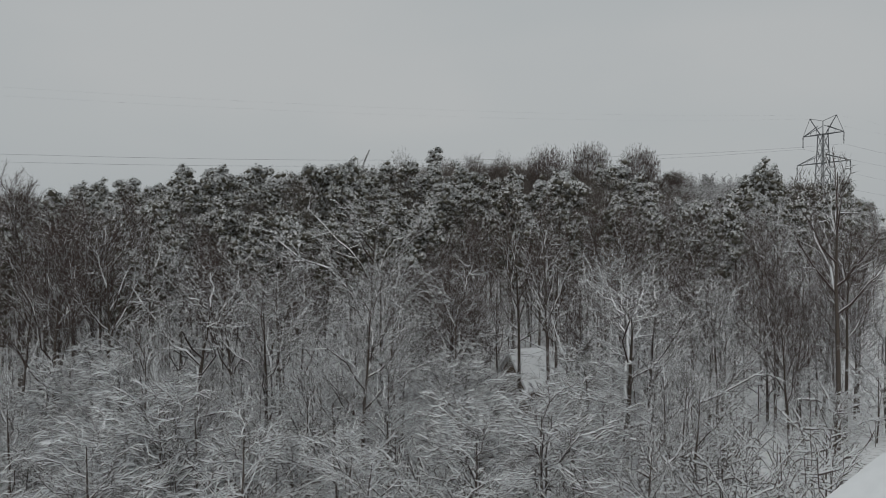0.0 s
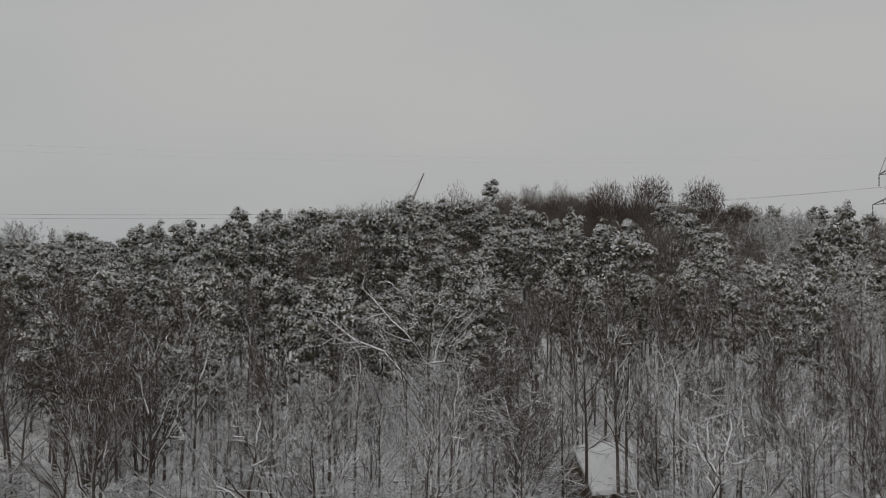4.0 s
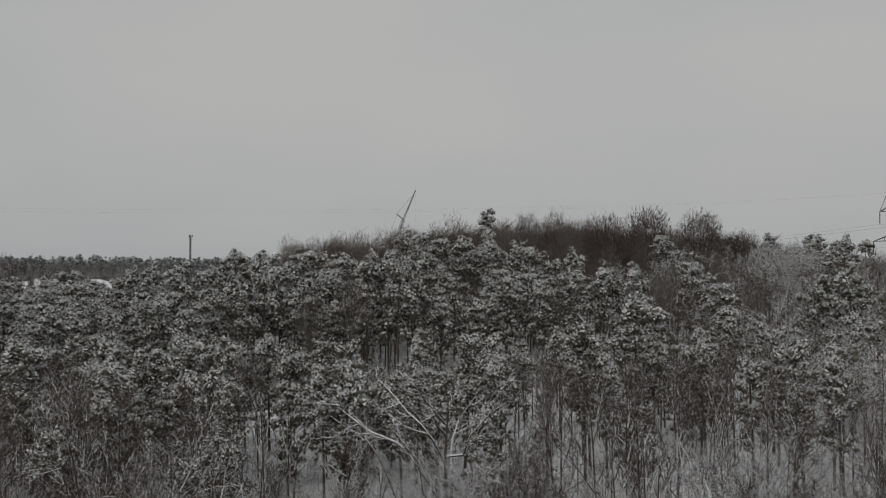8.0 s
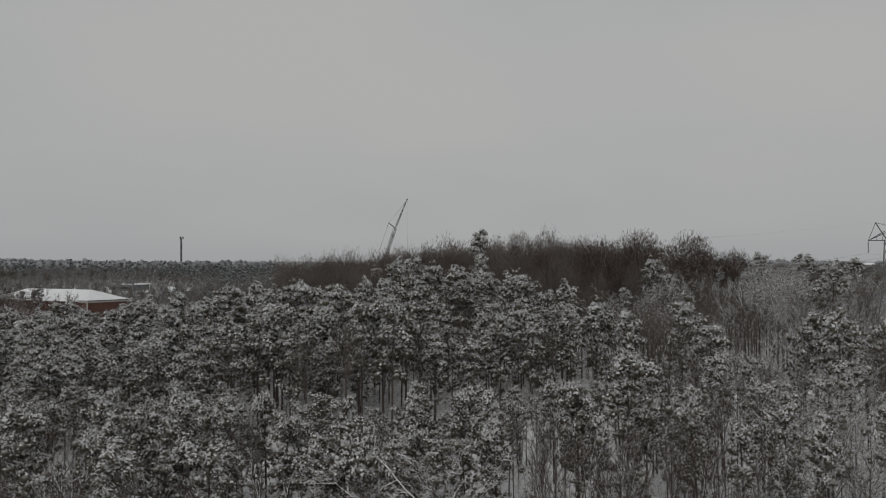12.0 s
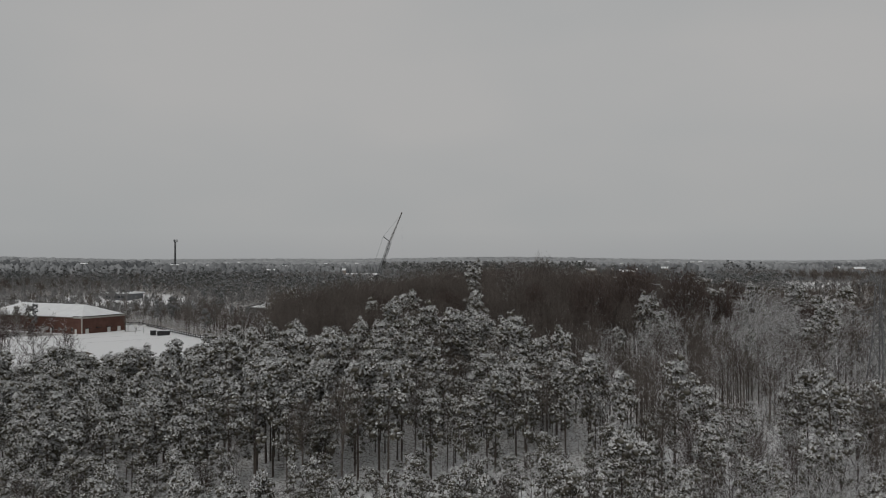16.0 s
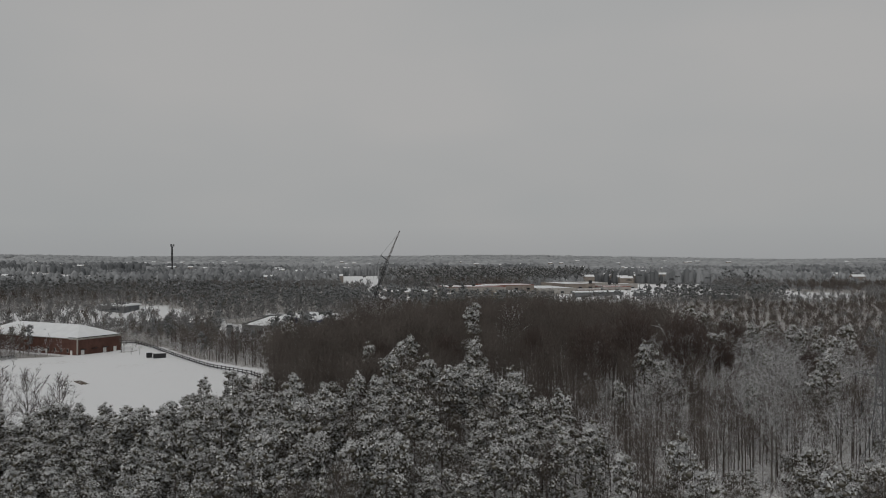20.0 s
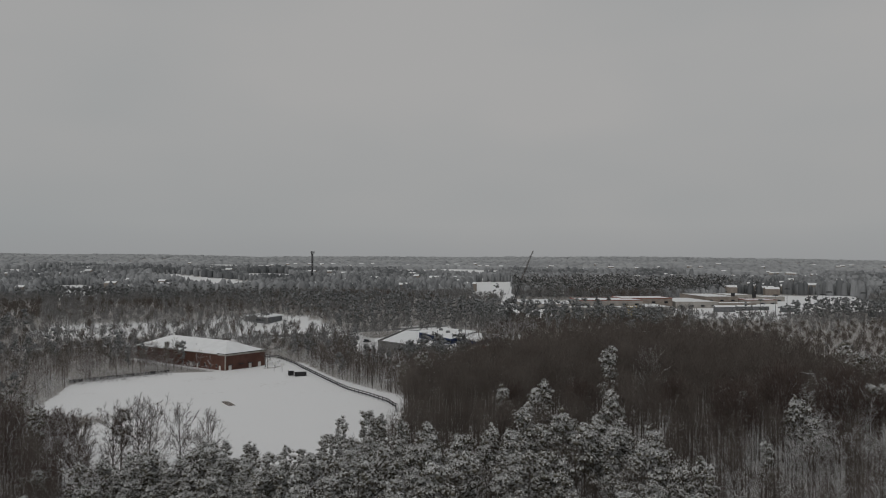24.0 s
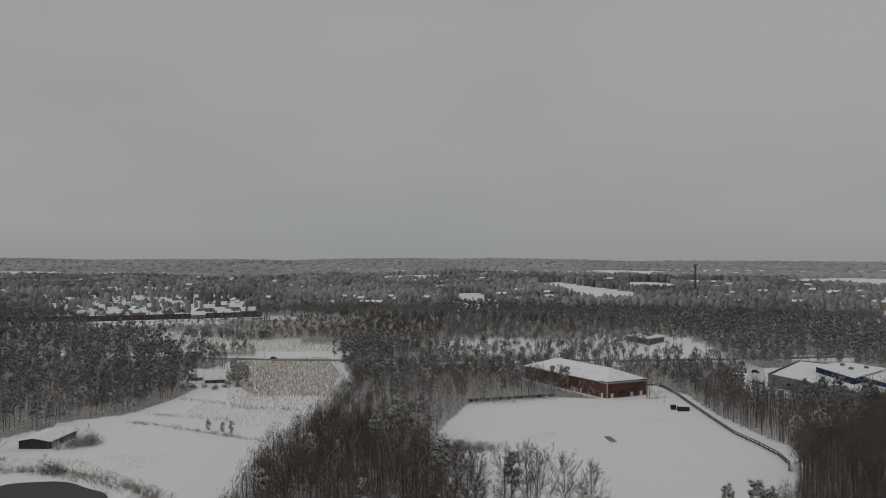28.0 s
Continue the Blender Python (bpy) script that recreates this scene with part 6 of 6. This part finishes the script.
def pylon(x, y, lift):
    """A lattice pylon with three crossarms; the arms lie across the line."""
    foot = ground_at(x, y)
    top = thing("power_pylon", "grey lattice steel power pylon with three crossarms", "pylon", pose(x, y, 0, 0, 0, math.degrees(math.atan2(LINE_WAY[1], LINE_WAY[0])) + 90), "pylons of the power line")
    body = Shape()
    lv = [(foot - 0.5, 3.6), (foot + 5, 2.9), (10 + lift, 2.0), (14 + lift, 1.5), (18 + lift, 1.1), (21 + lift, 0.95), (23.4 + lift, 0.85), (26 + lift, 0.75), (29 + lift, 0.65)]
    for (z0, a0), (z1, a1) in zip(lv, lv[1:]):
        c0 = [(-a0, -a0, z0), (a0, -a0, z0), (a0, a0, z0), (-a0, a0, z0)]
        c1 = [(-a1, -a1, z1), (a1, -a1, z1), (a1, a1, z1), (-a1, a1, z1)]
        for i in range(4):
            j = (i + 1) % 4
            body.bar(c0[i], c1[i], 0.10, 4)
            body.bar(c0[i], c1[j], 0.05, 3)
            body.bar(c0[j], c1[i], 0.05, 3)
            body.bar(c1[i], c1[j], 0.05, 3)
    part("tower", body.mesh("tower", M_STEEL), top)
    for z, a in ARMS:
        z = z + lift
        arm = Shape()
        for y_ in (-0.6, 0.6):
            arm.bar((-a, 0, z), (0, y_, z), 0.1, 4).bar((a, 0, z), (0, y_, z), 0.1, 4)
            arm.bar((-a, 0, z), (-0.6, y_, z + 1.7), 0.08, 3).bar((a, 0, z), (0.6, y_, z + 1.7), 0.08, 3)
        for f in (0.3, 0.6):
            for s in (-1, 1):
                arm.bar((s * a * f, 0.4 * (1 - f), z), (s * a * f, 0, z + 1.7 * (1 - f)), 0.06, 3)
        arm_ob = part("crossarm", arm.mesh("crossarm", M_STEEL), top)
        for s in (-1, 1):
            ins = Shape()
            for k in range(8):
                ins.bar((s * a, 0, z - 0.2 - k * 0.26), (s * a, 0, z - 0.34 - k * 0.26), 0.16, 6, 0.05)
            ins.bar((s * a, 0, z), (s * a, 0, z - 2.4), 0.03, 4)
            part("insulator", ins.mesh("insulator", M_DARK), arm_ob)
    horn = Shape()
    for s in (-1, 1):
        horn.bar((s * 0.6, 0, 29 + lift), (s * 3.0, 0, 32.4 + lift), 0.1, 4).bar((s * 3.0, 0, 32.4 + lift), (0, 0, 31.6 + lift), 0.06, 3).bar((s * 3.0, 0, 32.4 + lift), (s * 4.6, 0, 29 + lift), 0.06, 3)
    horn.bar((0, 0, 29 + lift), (0, 0, 31.6 + lift), 0.08, 4)
    part("earth_peak", horn.mesh("earth_peak", M_STEEL), top)


SPAN = 310.0
feet = [(LINE_FOOT + [1.6, 0.0] + LINE_WAY * SPAN * k, lift) for k, lift in ((-1, -4.0), (0, 0.0), (1, 2.0))]
for (px_, py_), lift in feet:
    pylon(px_, py_, lift)
side = np.array([-LINE_WAY[1], LINE_WAY[0]])
for (z, a), sag, hang, thick in zip([*ARMS, (34.8, 3.0)], (8.0, 9.0, 9.0, 6.0), (2.4, 2.4, 2.4, 2.4), (0.013, 0.008, 0.008, 0.003)):
    for s in (-1, 1):
        wire = Shape()
        for (p, l0), (q, l1) in zip(feet, feet[1:]):
            pts = []
            for k in range(25):
                f = k / 24
                c = p + (q - p) * f + side * a * s
                pts.append((c[0], c[1], z - hang + l0 + (l1 - l0) * f - sag * 4 * f * (1 - f)))
            for u, w in zip(pts, pts[1:]):
                wire.bar(u, w, thick, 3)
        tagged(new("power_cable", wire.mesh("power_cable", M_DARK)), "thin dark overhead power cable slung between the pylons", "cable", "cables of the power line")

# ---- field plants ----
def stalks(name, label, poly, gap, tall, w, mat, keep=1.0):
    xs, ys = [p[0] for p in poly], [p[1] for p in poly]
    gx, gy = np.meshgrid(np.arange(min(xs), max(xs), gap[0]), np.arange(min(ys), max(ys), gap[1]))
    u, v = gx.ravel() - np.mean(xs), gy.ravel() - np.mean(ys)
    c, s = math.cos(0.6), math.sin(0.6)
    x, y = u * c - v * s + np.mean(xs), u * s + v * c + np.mean(ys)
    x, y = x + rng.normal(0, 0.25, x.size), y + rng.normal(0, 0.25, y.size)
    ok = in_poly(poly, x, y) & (rng.random(x.size) < keep)
    x, y = x[ok], y[ok]
    t = Twigs()
    p = np.stack([x, y, land(x, y) - 0.05], -1)
    d = np.stack([rng.normal(0, 0.25, len(x)), rng.normal(0, 0.25, len(x)), tall * rng.uniform(0.6, 1.2, len(x))], -1)
    t.slivers(p, d, np.full(len(x), w))
    e = np.stack([rng.normal(0, 0.6, len(x)), rng.normal(0, 0.6, len(x)), np.full(len(x), 0.2)], -1)
    t.slivers(p + d * 0.6, e * tall * 0.6, np.full(len(x), w))
    tagged(new(name, tri_mesh(name, *t.done(), mat)), label, "crop", kind="stuff")


stalks("corn_stubble", "field of dry tan corn stalks standing in snow", [(-300, 290), (-326, 306), (-384, 340), (-402, 380), (-366, 416), (-318, 372), (-280, 316)], (1.2, 0.8), 1.7, 0.11, M_STALK, 0.62)
stalks("loose_stalks", "thinning dry stalks at the edge of the corn field", [(-262, 262), (-300, 272), (-334, 300), (-402, 366), (-362, 420), (-292, 348), (-244, 274)], (1.5, 1.1), 1.5, 0.10, M_STALK, 0.42)
stalks("weeds", "dry weeds poking through the snow", [(-300, 246), (-318, 268), (-292, 272), (-268, 290), (-284, 318), (-244, 274), (-226, 240), (-262, 240)], (1.6, 1.3), 0.8, 0.09, M_STALK, 0.55)
stalks("bank_grass", "tan grass and weeds on the snowy bank of the pond", [(-318, 150), (-300, 172), (-278, 176), (-250, 170), (-210, 164), (-192, 146), (-208, 148), (-240, 156), (-270, 148), (-290, 132)], (0.9, 0.8), 0.8, 0.08, M_STALK, 0.5)
stalks("nursery_rows", "rows of pale dry plants in the snowy upper field", UPPER_FIELD, (2.2, 1.3), 1.6, 0.14, M_STALK, 0.8)


def along(line, n, spread):
    pts = []
    for (ax, ay), (bx, by) in zip(line, line[1:]):
        for _ in range(n):
            f = rng.random()
            pts.append((ax + (bx - ax) * f + rng.normal(0, spread), ay + (by - ay) * f + rng.normal(0, spread)))
    p = np.array(pts)
    return p[:, 0], p[:, 1]


hx, hy = np.concatenate([along([(-307, 222), (-283, 225), (-261, 226), (-246, 227), (-217, 227)], 45, 0.9), along([(-311, 238), (-300, 241), (-270, 250)], 26, 1.2), along([(-341, 271), (-317, 274), (-292, 273), (-265, 281)], 34, 1.4)], axis=1)
brush("hedgerow", "low snow-covered bushes along the field edge", hx, hy, rng.uniform(0.4, 0.9, len(hx)), M_BRUSH)
hx, hy = along([(-275, 143), (-262, 156), (-240, 160.5), (-216, 160), (-203, 156), (-197, 148), (-194, 140)], 80, 2.0)
brush("pond_reeds", "tan snowy reeds and bushes round the pond", hx, hy, rng.uniform(0.5, 1.3, len(hx)), M_BRUSH)
hx, hy = along([(-172, 258), (-163, 258), (-153, 263)], 130, 4.0)
brush("field_brush", "island of tan snowy brush on the school field", hx, hy, rng.uniform(0.7, 1.2, len(hx)), M_BRUSH)
hx, hy = along([(-172, 262), (-163, 259), (-155, 260)], 40, 4.0)
woods("field_thicket", "snow-covered bushes of the brush island on the school field", EDGE, rng.integers(0, 6, len(hx)), hx, hy, rng.uniform(0.4, 0.75, len(hx)), [M_BARK, M_TWIG, M_TWIGSNOW])
hx, hy = along([(-200, 250), (-214, 240), (-232, 262), (-290, 345), (-318, 420)], 60, 4.0)
brush("wood_edge_brush", "snowy brush along the edge of the wood", hx, hy, rng.uniform(0.6, 1.5, len(hx)), M_BRUSH)
for x, y, h in ((-264, 228.5, 5.0), (-257, 229.4, 4.6), (-252.4, 229.8, 5.2), (-293, 176, 4.4), (-295, 186, 4), (-338, 312, 8)):
    plant("young_pine" if h in (5.0, 4.6, 5.2, 8) else "sapling", x, y, h)

for kind, x, y, h in (("frosted", -301, 158, 15), ("frosted", -290, 188, 6), ("frosted", -286, 192, 5), ("frosted", -292, 194, 6), ("brown_tree", -366, 303, 13), ("brown_tree", -382, 304, 12), ("pine", -353, 323, 13), ("frosted", -366, 305, 5), ("frosted", -350, 311, 5), ("frosted", -344, 312, 6), ("frosted", -372, 304, 5), ("frosted", -380, 308, 7), ("brown_tree", -368, 310, 12), ("frosted", -356, 332, 9), ("frosted", -370, 330, 9), ("frosted", -384, 326, 10), ("young_pine", -350, 324, 10), ("young_pine", -347, 327, 9), ("brown_tree", -362, 338, 11), ("frosted", -340, 318, 5), ("frosted", -205, 403, 10), ("pine", -197, 399, 13), ("pine", -189, 395, 13.5), ("frosted", -212, 407, 11), ("frosted", -201, 398, 9), ("frosted", -219, 408, 11), ("frosted", -193, 390, 8)):
    plant(kind, x, y, h)
for kind, x, y, h in (("bush", -256, 156.5, 5.5), ("bush", -252.5, 157.5, 5), ("frosted", -259, 156, 6.5), ("frosted", -322, 172, 9), ("frosted", -327, 178, 11), ("frosted", -318, 162, 8), ("frosted", -331, 187, 12), ("frosted", -313, 156, 8), ("bush", -284, 183, 5), ("bush", -281.5, 187, 5.4), ("bush", -285, 191, 4.8),
                      ("bush", -352, 302, 3.2), ("bush", -347, 305, 3.0), ("bush", -343, 308, 3.4), ("bush", -357, 298, 3.6), ("bush", -339, 313, 3.2), ("bush", -335, 318, 3.0), ("bush", -356, 327, 5), ("bush", -362, 329, 5.5), ("bush", -368, 327, 5), ("bush", -375, 325, 5.5), ("bush", -349, 316, 4), ("bush", -343, 301, 3), ("bush", -384, 318, 5), ("frosted", -346, 320, 8), ("brown_tree", -350, 329, 12)):
    plant(kind, x, y, h)
for k in range(26):
    f = rng.random()
    x, y = (-338 - 20 * min(1, 2 * f)) - rng.uniform(0, 12), 205 + 92 * f
    plant("frosted" if k % 3 == 0 else "bush", x, y, rng.uniform(6, 11) if k % 3 == 0 else rng.uniform(2.5, 5))
for k in range(46):
    x, y = -404 + 80 * rng.random(), 300 + 62 * rng.random()
    if not bool(in_poly([(-428, 353), (-395, 366), (-352, 328), (-327, 312), (-338, 290), (-352, 300), (-384, 318)], x, y)) or bool(in_poly(SHED_YARD, x, y)):
        continue
    plant(*(("frosted", x, y, rng.uniform(4, 9)) if rng.random() < 0.6 else ("brown_tree", x, y, rng.uniform(5, 11))))

hx, hy = along([(-285, 178), (-284, 190)], 45, 2.2)
brush("barn_bushes", "snow-laden bushes crowding the open barn", hx, hy, rng.uniform(1.0, 2.3, len(hx)), M_FROST)

# a row of small conifers before the highway
for k in range(38):
    f = k / 37
    x = -515 + 62 * f + rng.normal(0, 3)
    y = 424 + 30 * f * f + rng.normal(0, 4)
    plant("young_pine", x, y, rng.uniform(5, 8.5))

hx, hy = along([(-213, 338), (-184, 377)], 110, 2.4)
brush("board_fence_brush", "snow-laden brush before the board fence", hx, hy, rng.uniform(0.7, 1.5, len(hx)), M_FROST)
